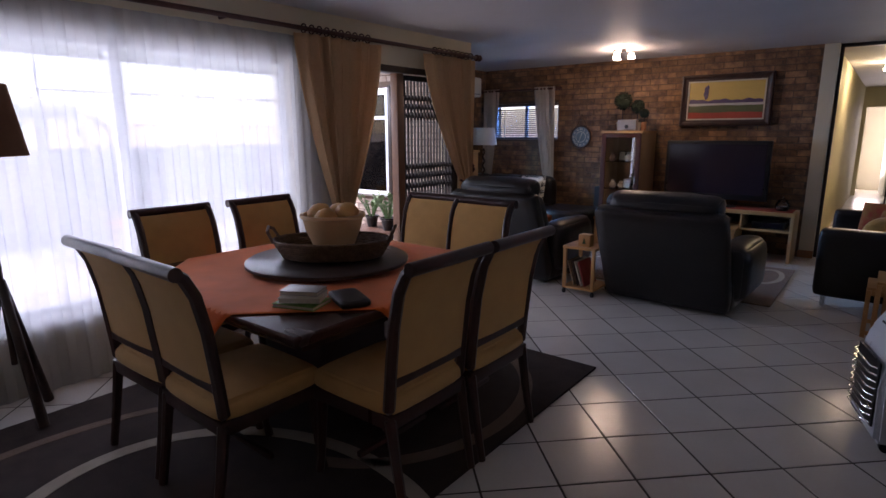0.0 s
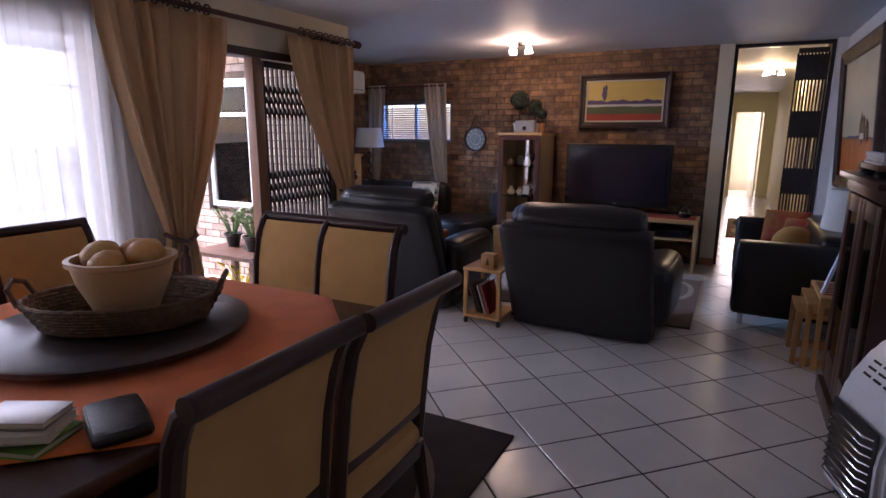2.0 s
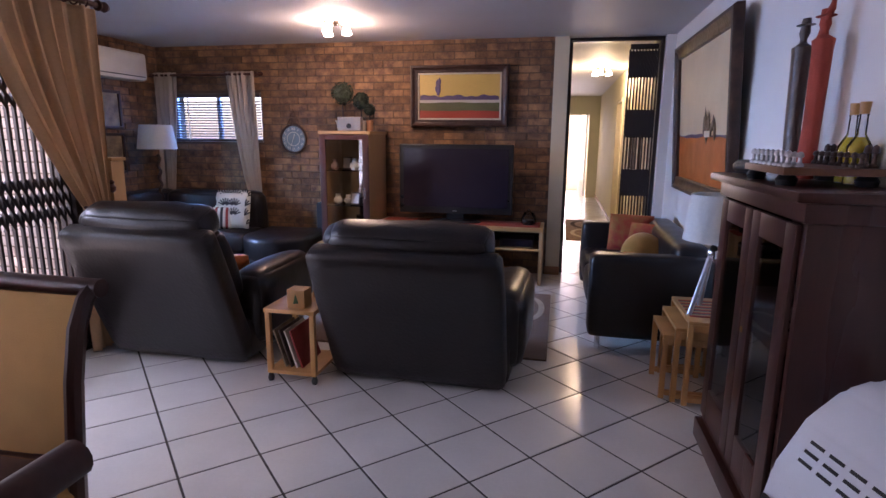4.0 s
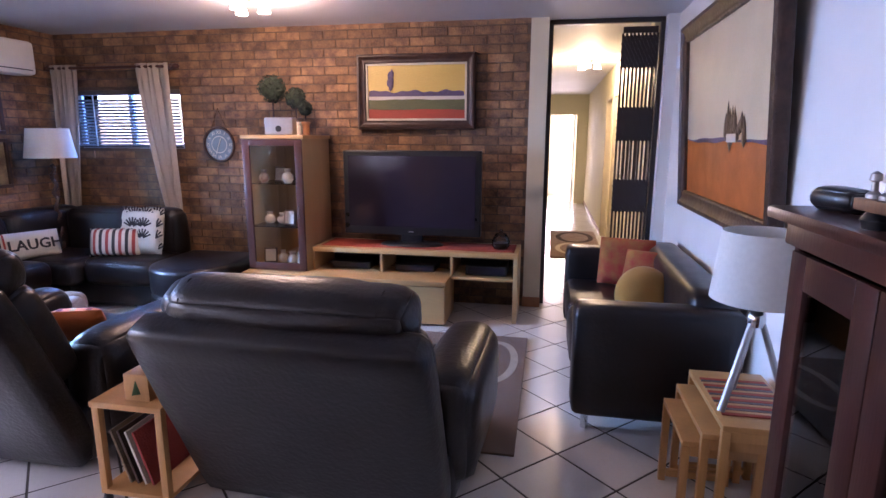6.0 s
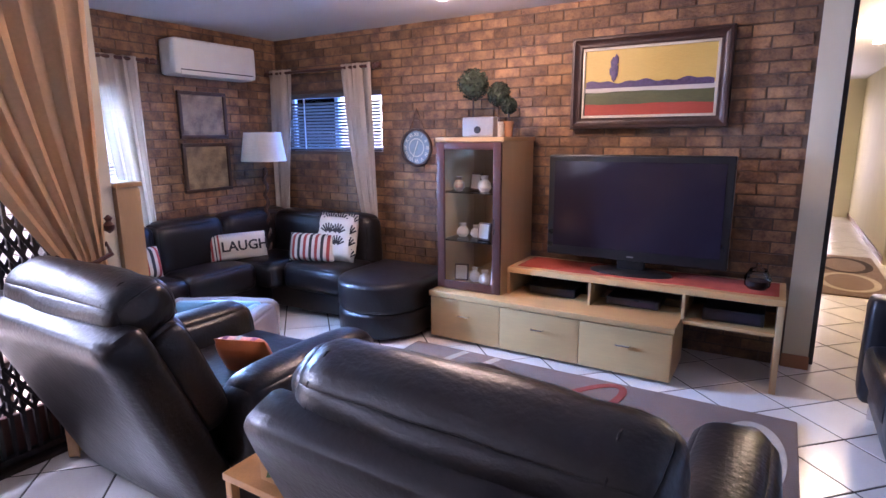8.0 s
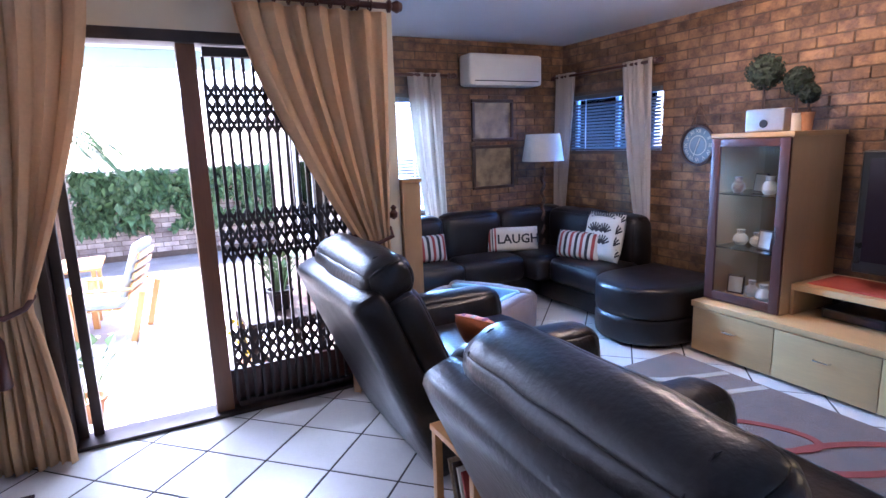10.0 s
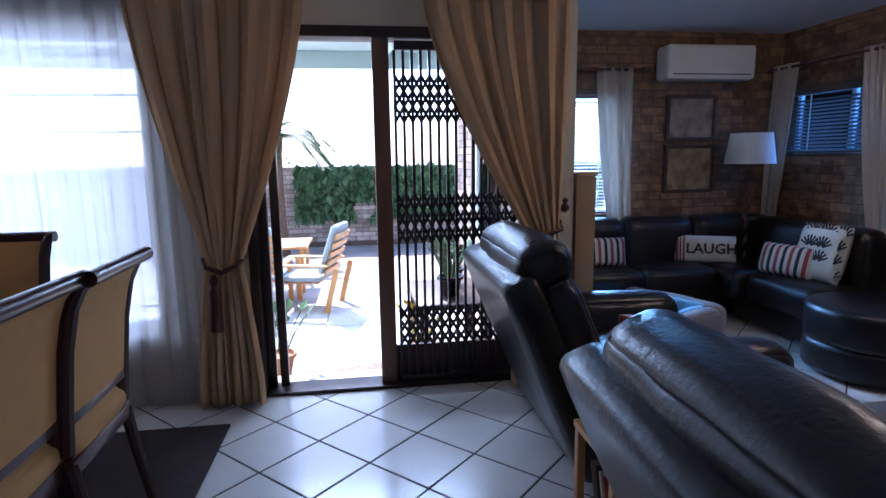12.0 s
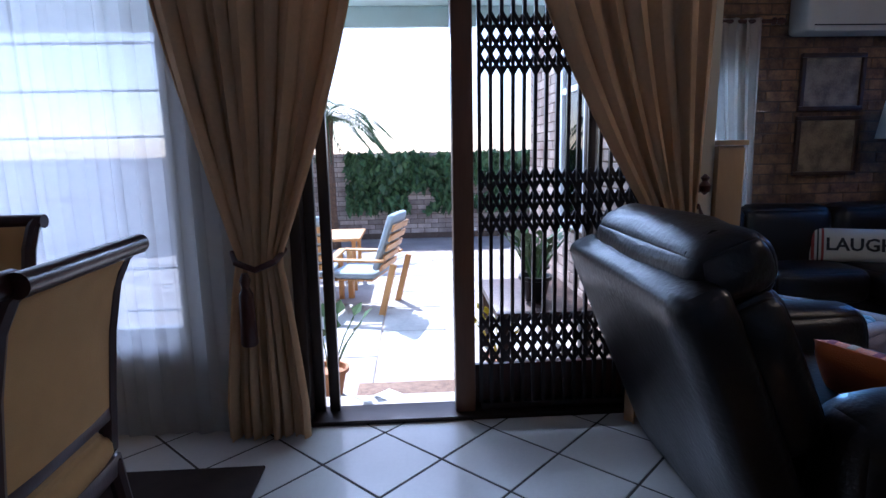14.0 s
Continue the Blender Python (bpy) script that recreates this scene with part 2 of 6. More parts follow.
M_PAINTW = mat("cloud_white_paint", (0.60, 0.55, 0.48), 0.5, vary=0.15, scale=5, bump=0.2, stretch=(0.3, 1, 1))
M_PAINTB = mat("violet_paint", (0.10, 0.06, 0.14), 0.5, vary=0.5, scale=40)
M_PAINTO = mat("burnt_orange_paint", (0.50, 0.115, 0.018), 0.5, vary=0.3, scale=6, bump=0.2, stretch=(1, 0.3, 1))
M_PAINTS = mat("beige_sky_paint", (0.60, 0.47, 0.31), 0.5, vary=0.12, scale=3, bump=0.15)
M_SEPIA = mat("sepia_print", (0.42, 0.32, 0.19), 0.6, scale=9, second=(0.13, 0.09, 0.06), bump=0)
M_LINER = mat("cream_frame_liner", (0.62, 0.55, 0.42), 0.6, vary=0.1)
M_CLOCKF = mat("blue_grey_clock_face", (0.16, 0.22, 0.27), 0.4, vary=0.3, bump=0)
M_GOLD = mat("aged_gold", (0.5, 0.33, 0.12), 0.4, vary=0.3, metal=0.6)
M_CHINA = mat("painted_china", (0.55, 0.45, 0.38), 0.3, scale=24, second=(0.25, 0.10, 0.07), bump=0)
M_SILVER = mat("dull_silver", (0.45, 0.43, 0.42), 0.35, vary=0.2, metal=0.8, bump=0)
M_OIL = mat("golden_oil", (0.55, 0.42, 0.03), 0.15, vary=0.1, bump=0)
M_PAPER = mat("book_paper", (0.66, 0.62, 0.52), 0.9, vary=0.1)
M_GREENC = mat("green_cover", (0.16, 0.36, 0.05), 0.5)
M_YELLOWH = mat("warm_cream_hall_paint", (0.74, 0.69, 0.50), 0.7, vary=0.05, scale=3, bump=0.05)
M_BLUEC = mat("pale_blue_cushion", (0.35, 0.42, 0.48), 0.9, vary=0.2)
M_MIRROR = mat("silvered_mirror", (0.8, 0.8, 0.8), 0.04, vary=0.02, metal=1.0, bump=0)
M_ROOF = mat("painted_roof_sheet", (0.52, 0.64, 0.62), 0.5, vary=0.06)


# ---- mesh helpers ----
def part(name, bm, material, parent=None, label="", smooth=True, kind=""):
    me = bpy.data.meshes.new(name)
    bm.normal_update()
    if smooth:
        for f in bm.faces:
            f.smooth = True
        for e in bm.edges:
            if len(e.link_faces) == 2 and e.calc_face_angle(0) > radians(38):
                e.smooth = False
    bm.to_mesh(me)
    bm.free()
    me.materials.append(material)
    ob = new(name, me)
    ob.parent = parent
    return tagged(ob, label, kind=kind)


def thing(name, m, label, category, group="", kind=""):
    ob = new(name)
    ob.empty_display_size = 0.1
    ob.matrix_world = m
    return tagged(ob, label, category, group, kind)


def box(lo, hi, bevel=0.0, seg=2, bm=None, m=None):
    bm = bm or bmesh.new()
    lo, hi = Vector(lo), Vector(hi)
    c, s = (lo + hi) / 2, hi - lo
    tm = Matrix.Translation(c) @ Matrix.Diagonal((*s, 1))
    if m:
        tm = m @ tm
    r = bmesh.ops.create_cube(bm, size=1, matrix=tm)
    if bevel:
        es = list({e for v in r["verts"] for e in v.link_edges})
        bmesh.ops.bevel(bm, geom=es, offset=bevel, segments=seg, affect="EDGES", profile=0.6)
    return bm


def rod(p, q, r0, r1=None, seg=12, bm=None):
    bm = bm or bmesh.new()
    p, q = Vector(p), Vector(q)
    d = q - p
    m = Matrix.Translation((p + q) / 2) @ d.to_track_quat("Z", "Y").to_matrix().to_4x4()
    bmesh.ops.create_cone(bm, cap_ends=True, segments=seg, radius1=r0, radius2=r0 if r1 is None else r1, depth=d.length, matrix=m)
    return bm


def lathe(profile, at=(0, 0, 0), seg=24, bm=None, m=None):
    bm = bm or bmesh.new()
    rings = []
    tm = m or Matrix.Translation(at)
    for r, z in profile:
        rings.append([bm.verts.new(tm @ Vector((max(r, 1e-4) * math.cos(2 * math.pi * i / seg), max(r, 1e-4) * math.sin(2 * math.pi * i / seg), z))) for i in range(seg)])
    for a, b in zip(rings, rings[1:]):
        for i in range(seg):
            j = (i + 1) % seg
            bm.faces.new((a[i], a[j], b[j], b[i]))
    bm.faces.new(rings[0][::-1])
    bm.faces.new(rings[-1])
    return bm


def soft(lo, hi, r, n=8, puff=0.0, wrinkle=0.0, bm=None, m=None, seed=0.0):
    """A rounded, stuffed block: corners of radius r, faces swelling by puff, creased by wrinkle."""
    bm = bm or bmesh.new()
    lo, hi = Vector(lo), Vector(hi)
    c, h = (lo + hi) / 2, (hi - lo) / 2
    r = min(r, *h)
    r0 = bmesh.ops.create_cube(bm, size=2)
    es = list({e for v in r0["verts"] for e in v.link_edges})
    bmesh.ops.subdivide_edges(bm, edges=es, cuts=n, use_grid_fill=True)
    for v in list(bm.verts):
        u = v.co.copy()
        p = Vector([math.copysign(abs(math.sin(u[i] * math.pi / 2)) ** 0.9, u[i]) * h[i] for i in range(3)])
        inner = Vector([max(-(h[i] - r), min(h[i] - r, p[i])) for i in range(3)])
        d = p - inner
        if d.length > 1e-6:
            p = inner + d.normalized() * r
        if puff:
            k = (1 - u.x ** 2) * (1 - u.y ** 2) + (1 - u.y ** 2) * (1 - u.z ** 2) + (1 - u.x ** 2) * (1 - u.z ** 2)
            p += p.normalized() * puff * k
        if wrinkle:
            p += p.normalized() * wrinkle * noise.noise((p + c) * 9 + Vector((seed, 0, 0)))
        p += c
        v.co = (m @ p) if m else p
    return bm


def sheet(nu, nv, f, bm=None):
    bm = bm or bmesh.new()
    g = [[bm.verts.new(f(i / nu, j / nv)) for j in range(nv + 1)] for i in range(nu + 1)]
    for i in range(nu):
        for j in range(nv):
            bm.faces.new((g[i][j], g[i + 1][j], g[i + 1][j + 1], g[i][j + 1]))
    return bm


def tube(points, r, seg=10, bm=None, closed=False):
    bm = bm or bmesh.new()
    pts = [Vector(p) for p in points]
    rings = []
    n = len(pts)
    for i, p in enumerate(pts):
        a, b = pts[i - 1] if (i or closed) else p, pts[(i + 1) % n] if (i < n - 1 or closed) else p
        q = (b - a).to_track_quat("Z", "Y")
        rr = r[i] if isinstance(r, (list, tuple)) else r
        rings.append([bm.verts.new(p + q @ Vector((rr * math.cos(2 * math.pi * k / seg), rr * math.sin(2 * math.pi * k / seg), 0))) for k in range(seg)])
    for i in range(n if closed else n - 1):
        a, b = rings[i], rings[(i + 1) % n]
        for k in range(seg):
            j = (k + 1) % seg
            bm.faces.new((a[k], a[j], b[j], b[k]))
    if not closed:
        bm.faces.new(rings[0][::-1])
        bm.faces.new(rings[-1])
    return bm


def thicken(ob, t):
    md = ob.modifiers.new("thickness", "SOLIDIFY")
    md.thickness, md.offset = t, 0
    return ob


def writing(text, size, depth, m, bm=None):
    """Flat letters, centred, in the plane XY of m."""
    bm = bm or bmesh.new()
    cu = bpy.data.curves.new("writing", "FONT")
    cu.offset = 0.02 * size if size > 0.1 else 0.0
    cu.body, cu.size, cu.extrude, cu.align_x, cu.align_y, cu.resolution_u = text, size, depth, "CENTER", "CENTER", 2
    ob = bpy.data.objects.new("writing", cu)
    scene.collection.objects.link(ob)
    me = bpy.data.meshes.new_from_object(ob.evaluated_get(bpy.context.evaluated_depsgraph_get()))
    me.transform(m)
    bm.from_mesh(me)
    bpy.data.objects.remove(ob)
    bpy.data.curves.remove(cu)
    return bm


def structure(name, bm, material, label, category="wall", smooth=False):
    return tagged(part(name, bm, material, None, smooth=smooth), label, category, kind="structure")


# ---- structure ----
CEIL, XW, XA, XR, YT, YC = 2.44, -3.92, -5.47, 0.25, 7.86, 5.25
XO = -4.14
fb = box((XO, -1.6, -0.12), (1.3, YC - 0.1, -0.002))
box((XA - 0.3, YC - 0.1, -0.12), (1.3, 18.4, -0.002), bm=fb)
structure("floor", fb, M_GROUT, "dark recessed grout bed under the floor tiles", "floor")
cb = box((XA - 0.3, YC - 0.1, CEIL), (1.4, 18.4, CEIL + 0.12))
box((XO, -1.6, CEIL), (1.4, YC - 0.1, CEIL + 0.12), bm=cb)
structure("ceiling", cb, M_CEIL, "smooth white painted ceiling", "ceiling")
# window wall of the dining room, with picture window and sliding door openings
WY0, WY1, WZ0, WZ1, DY0, DY1, DZ = -0.1, 2.86, 0.42, 2.06, 3.36, 5.02, 2.1
bm = box((XO, -1.6, -0.1), (XW, WY0, CEIL))
box((XO, WY0, -0.1), (XW, WY1, WZ0), bm=bm)
box((XO, WY0, WZ1), (XW, WY1, CEIL), bm=bm)
box((XO, WY1, -0.1), (XW, DY0, CEIL), bm=bm)
box((XO, DY0, DZ), (XW, DY1, CEIL), bm=bm)
box((XO, DY1, -0.1), (XW, YC + 0.03, CEIL), bm=bm)
structure("wall_west", bm, M_PLASTER, "cream plastered dining room wall with window and sliding door openings")
TX0, TX1, TZ0, TZ1 = -5.32, -4.15, 1.37, 1.92
bm = box((XA - 0.3, YT, -0.1), (TX0, YT + 0.24, CEIL))
box((TX0, YT, -0.1), (TX1, YT + 0.24, TZ0), bm=bm)
box((TX0, YT, TZ1), (TX1, YT + 0.24, CEIL), bm=bm)
box((TX1, YT, -0.1), (-0.90, YT + 0.24, CEIL), bm=bm)
structure("wall_north", bm, M_MORTAR, "mortar bed of the brown face brick television wall")
structure("wall_pier", box((-0.90, YT - 0.01, -0.1), (-0.755, YT + 0.24, CEIL)), M_PLASTER, "narrow cream plastered pier beside the passage opening")
structure("wall_east", box((XR, -1.6, -0.1), (XR + 0.2, YT + 0.26, CEIL)), M_WHITE, "off-white plastered wall with painting, sofa and cabinet")
structure("wall_south", box((XO, -1.8, -0.1), (XR + 0.2, -1.6, CEIL)), M_PLASTER, "plain cream wall closing the dining room")
# wall of the sitting corner with its window opening
AY0, AY1, AZ0, AZ1 = 5.46, 6.28, 0.85, 1.92
bm = box((XA - 0.24, YC + 0.022, -0.1), (XA, AY0, CEIL))
box((XA - 0.24, AY0, -0.1), (XA, AY1, AZ0), bm=bm)
box((XA - 0.24, AY0, AZ1), (XA, AY1, CEIL), bm=bm)
box((XA - 0.24, AY1, -0.1), (XA, YT, CEIL), bm=bm)
structure("wall_corner", bm, M_MORTAR, "mortar bed of the brown face brick wall behind the corner sofa")
structure("wall_patio", box((-6.9, YC - 0.17, -0.2), (XO - 0.002, YC + 0.02, 2.5)), M_MORTAR, "mortar bed of the weathered brick wall facing the patio")
# passage
HX0, HX1 = -0.80, 0.10
bm = box((HX0 - 0.15, YT + 0.24, -0.1), (HX0, 18.2, CEIL))
structure("wall_passage_west", bm, M_YELLOWH, "pale yellow plastered passage wall")
D1, D2, HE = (10.0, 10.82), (11.0, 11.82), 16.2
bm = box((HX1, YT + 0.25, -0.1), (HX1 + 0.15, D1[0], CEIL))
box((HX1, D1[0], 2.06), (HX1 + 0.15, D1[1], CEIL), bm=bm)
box((HX1, D1[1], -0.1), (HX1 + 0.15, D2[0], CEIL), bm=bm)
box((HX1, D2[0], 2.06), (HX1 + 0.15, D2[1], CEIL), bm=bm)
box((HX1, D2[1], -0.1), (HX1 + 0.15, 18.2, CEIL), bm=bm)
structure("wall_passage_east", bm, M_YELLOWH, "pale yellow plastered passage wall with door openings")
bm = box((HX1 + 0.95, 9.0, -0.1), (HX1 + 1.05, 13, CEIL))
box((HX1 + 0.15, 9.0, -0.1), (HX1 + 0.95, 9.1, CEIL), bm=bm)
box((HX1 + 0.15, 12.9, -0.1), (HX1 + 0.95, 13.0, CEIL), bm=bm)
structure("wall_rooms", bm, M_YELLOWH, "plain wall of the rooms beyond the passage")
bm = box((HX0, HE, -0.1), (-0.72, HE + 0.12, CEIL))
box((-0.14, HE, -0.1), (HX1, HE + 0.12, CEIL), bm=bm)
box((-0.72, HE, 2.0), (-0.14, HE + 0.12, CEIL), bm=bm)
structure("wall_passage_end", bm, M_YELLOWH, "pale plastered wall at the end of the passage")
structure("wall_bedroom", box((HX0, 18.0, -0.1), (HX1, 18.1, CEIL)), M_WHITE, "plain white wall of the far bedroom")
# skirtings
bm = box((-0.905, YT - 0.025, 0), (-0.75, YT - 0.0105, 0.09), 0.004)
box((XR - 0.013, -1.6, 0), (XR - 0.001, YT, 0.075), 0.004, bm=bm)
structure("baseboard", bm, M_TERRA, "brown tiled skirting along the wall foot", "skirting")
bm = box((HX1 - 0.013, YT + 0.3, 0), (HX1 - 0.001, D1[0], 0.08))
box((HX1 - 0.013, D1[1], 0), (HX1 - 0.001, D2[0], 0.08), bm=bm)
box((HX1 - 0.013, D2[1], 0), (HX1 - 0.001, HE, 0.08), bm=bm)
structure("baseboard_passage", bm, M_POSTWOOD, "brown wooden skirting in the passage", "skirting")

# outside
structure("ground", box((-400, -400, -0.30), (XO, 400, -0.09)), M_PAVES, "dusty paved yard and ground", "ground")


# ---- window and door fittings ----
def picture_window():
    t = thing("window_1", pose(XW - 0.11, 0, 0), "white-framed picture window with horizontal burglar bars", "window", kind="structure")
    f = bmesh.new()
    for y in (WY0, 0.72, 1.62, WY1):
        box((-0.03, y - 0.035 if y > WY0 else y, WZ0), (0.03, y + 0.035 if y < WY1 else y, WZ1), 0.004, bm=f)
    box((-0.03, WY0, WZ0), (0.03, WY1, WZ0 + 0.05), 0.004, bm=f)
    box((-0.03, WY0, WZ1 - 0.05), (0.03, WY1, WZ1), 0.004, bm=f)
    part("window_frame", f, M_WHITEP, t)
    for i in range(8):
        z = WZ0 + 0.14 + i * 0.195
        part("burglar_bar", box((0.04, WY0, z), (0.052, WY1, z + 0.012)), M_WHITEP, t)
    for y in (0.3, 1.17, 2.1):
        part("burglar_upright", box((0.053, y, WZ0), (0.065, y + 0.012, WZ1)), M_WHITEP, t)
    for a, b in ((WY0, 0.68), (0.76, 1.58), (1.66, WY1)):
        p = part("pane", box((-0.004, a, WZ0 + 0.05), (0.0, b, WZ1 - 0.05)), M_GLASS, t, smooth=False)
        p.visible_shadow = False


picture_window()
part_sill = box((XW - 0.02, WY0, WZ0 - 0.03), (XW + 0.02, WY1, WZ0 - 0.002), 0.006)
structure("window_sill", part_sill, M_WHITEP, "white painted window sill", "sill")


def blind_window(name, length, z0, z1, m, label, tilt=22):
    """Along local x, inside towards local -y."""
    t = thing(name, m, label, "window", kind="structure")
    f = bmesh.new()
    for x in (0, length * 0.5 - 0.02, length - 0.04):
        box((x, 0.10, z0), (x + 0.04, 0.15, z1), 0.003, bm=f)
    box((0, 0.10, z0), (length, 0.15, z0 + 0.04), 0.003, bm=f)
    box((0, 0.10, z1 - 0.04), (length, 0.15, z1), 0.003, bm=f)
    part("window_frame", f, M_WHITEP, t)
    p = part("pane", box((0.04, 0.12, z0 + 0.04), (length - 0.04, 0.124, z1 - 0.04)), M_GLASS, t, smooth=False)
    p.visible_shadow = False
    part("head_rail", box((0.01, 0.02, z1 - 0.05), (length - 0.01, 0.07, z1 - 0.005), 0.004), M_BLIND, t)
    slat = None
    k = int((z1 - z0 - 0.08) / 0.030)
    for i in range(k):
        z = z0 + 0.03 + i * 0.030
        if slat is None:
            bm = box((0.012, -0.018, -0.001), (length - 0.012, 0.018, 0.001))
            slat = part("slat", bm, M_BLIND, t, smooth=False)
            ob = slat
        else:
            ob = new("slat", slat.data)
            ob.parent = t
        ob.matrix_basis = pose(0, 0.045, z, tilt)
    part("bottom_rail", box((0.012, 0.03, z0 + 0.005), (length - 0.012, 0.06, z0 + 0.02), 0.003), M_BLIND, t)
    for x in (length * 0.2, length * 0.8):
        part("cord", box((x, 0.024, z0 + 0.02), (x + 0.012, 0.026, z1 - 0.05)), M_WHITEP, t)
    return t


blind_window("window_2", AY1 - AY0, AZ0, AZ1, pose(XA, AY0, 0, 0, 0, 90), "window with open dark slatted blind in brick wall")
blind_window("window_3", TX1 - TX0, TZ0, TZ1, pose(TX0, YT - 0.05, 0), "small high window with dark slatted blind", 36)


def sliding_door():
    t = thing("door_1", pose(XW, 0, 0), "dark aluminium sliding door standing open onto patio", "door", kind="structure")
    part("head_frame", box((-0.14, DY0, DZ - 0.06), (0.012, DY1, DZ), 0.005), M_BRONZE, t)
    part("jamb", box((-0.14, DY0, 0), (0.012, DY0 + 0.05, DZ - 0.06), 0.005), M_BRONZE, t)
    part("jamb", box((-0.14, DY1 - 0.05, 0), (0.012, DY1, DZ - 0.06), 0.005), M_BRONZE, t)
    part("track", box((-0.14, DY0, 0.0), (0.03, DY1, 0.022), 0.004), M_BRONZE, t)
    for y in (DY0 + 0.05, DY0 + 0.12):
        part("leaf_stile", box((-0.12, y, 0.022), (-0.08, y + 0.05, DZ - 0.06), 0.004), M_BRONZE, t)
    # Assumed board that makes the strip behind the gate's foot dark reddish brown.
    part("kick_board", box((-0.09, 4.185, 0.022), (-0.065, DY1 - 0.05, 0.24), 0.004), M_REDWOOD, t, "dark reddish-brown lower board")
    part("post", box((-0.10, 4.09, 0.022), (-0.01, 4.185, DZ - 0.06), 0.008), M_POSTWOOD, t, "varnished wooden post")


sliding_door()
structure("threshold", box((XO - 0.06, DY0, -0.09), (XW - 0.14, DY1, 0.008), 0.004), M_PAVE, "stone threshold of the sliding door", "threshold")


def trellis_gate(name, m, width, height, n, label, bands, flat=0.008):
    """A folding security gate along local x: flat uprights joined by bands of crossed links."""
    t = thing(name, m, label, "security gate", kind="structure")
    part("top_rail", box((0, -0.02, height - 0.05), (width, 0.02, height), 0.003), M_STEEL, t)
    part("bottom_rail", box((0, -0.02, 0.0), (width, 0.02, 0.03), 0.003), M_STEEL, t)
    up = None
    step = width / n
    for i in range(n + 1):
        if up is None:
            up = part("upright", box((-0.008, -0.010, 0.03), (0.008, 0.010, height - 0.05)), M_STEEL, t, smooth=False)
            ob = up
        else:
            ob = new("upright", up.data)
            ob.parent = t
        ob.matrix_basis = pose(i * step, 0, 0)
    link = None
    for z0, z1 in bands:
        k = max(1, round((z1 - z0) / (step * 1.9)))
        dz = (z1 - z0) / k
        for i in range(n):
            for j in range(k):
                for s in (-1, 1):
                    a, b = Vector((0, s * 0.012, 0)), Vector((step, s * 0.012, dz))
                    if link is None or abs(link["dz"] - dz) > 1e-4:
                        link = part("link", box((-0.004, -0.002, -flat), (math.hypot(step, dz), 0.002, flat)), M_STEEL, t, smooth=False)
                        link["dz"] = dz
                        ob = link
                    else:
                        ob = new("link", link.data)
                        ob.parent = t
                    ang = math.degrees(math.atan2(dz, step))
                    if s > 0:
                        ob.matrix_basis = pose(i * step, 0.013, z0 + j * dz, 0, -ang, 0)
                    else:
                        ob.matrix_basis = pose(i * step, -0.013, z0 + (j + 1) * dz, 0, ang, 0)
    return t


trellis_gate("security_gate_1", pose(XW - 0.035, 4.215, 0.03, 0, 0, 90), 0.75, 2.0, 15,
             "dark steel concertina security gate folded half open at sliding door", ((0.22, 0.46), (0.85, 1.14), (1.555, 1.81)), 0.009)
trellis_gate("security_gate_2", pose(-0.16, YT + 0.13, 0.03), 0.27, 2.34, 9,
             "dark steel concertina security gate folded beside passage opening", ((0.22, 0.49), (0.83, 1.10), (1.43, 1.70), (2.02, 2.27)), 0.013)


def passage_frame():
    t = thing("door_2", pose(0, YT + 0.10, 0), "dark steel frame around the passage opening", "door frame", kind="structure")
    part("jamb", box((-0.755, 0, 0), (-0.72, 0.05, 2.40), 0.003), M_STEEL, t)
    part("jamb", box((0.125, 0, 0), (0.16, 0.05, 2.40), 0.003), M_STEEL, t)
    part("head", box((-0.755, 0, 2.40), (0.16, 0.05, CEIL - 0.002), 0.003), M_STEEL, t)


passage_frame()
structure("wall_nib", box((0.162, YT + 0.02, -0.1), (XR, YT + 0.24, CEIL)), M_WHITE, "narrow off-white plastered nib")
sensor = tagged(part("alarm_sensor", soft((-0.03, -0.05, -0.05), (0.03, 0.0, 0.05), 0.02, 4), M_WHITEP), "small white alarm sensor on wall", "alarm sensor")
sensor.matrix_world = pose(XR - 0.03, 7.70, 2.05, 0, 0, 45)


def hall_door(name, m, label):
    t = thing(name, m, label, "door", kind="structure")
    part("leaf", box((0, 0, 0.01), (0.76, 0.04, 2.02), 0.004), M_WHITEP, t)
    for z0, z1 in ((0.15, 0.65), (0.75, 1.25), (1.35, 1.9)):
        for x0, x1 in ((0.08, 0.35), (0.41, 0.68)):
            part("panel", box((x0, -0.008, z0), (x1, 0.0, z1), 0.004), M_WHITEP, t)
    part("door_handle", rod((0.70, -0.05, 1.0), (0.60, -0.05, 1.0), 0.009), M_CHROME, t)
    return t


hall_door("door_3", pose(-0.16, HE + 0.14, 0, 0, 0, 98), "white panelled bedroom door standing open")
for i, y in enumerate((D1[0], D2[0])):
    t = thing("door_%d" % (4 + i), pose(HX1, y, 0), "brown door frame along the passage", "door frame", kind="structure")
    part("jamb", box((-0.01, -0.0, 0), (0.16, 0.05, 2.06), 0.004), M_LINER, t)
    part("jamb", box((-0.01, 0.77, 0), (0.16, 0.82, 2.06), 0.004), M_LINER, t)
    part("head", box((-0.01, 0.05, 2.01), (0.16, 0.77, 2.06), 0.004), M_LINER, t)


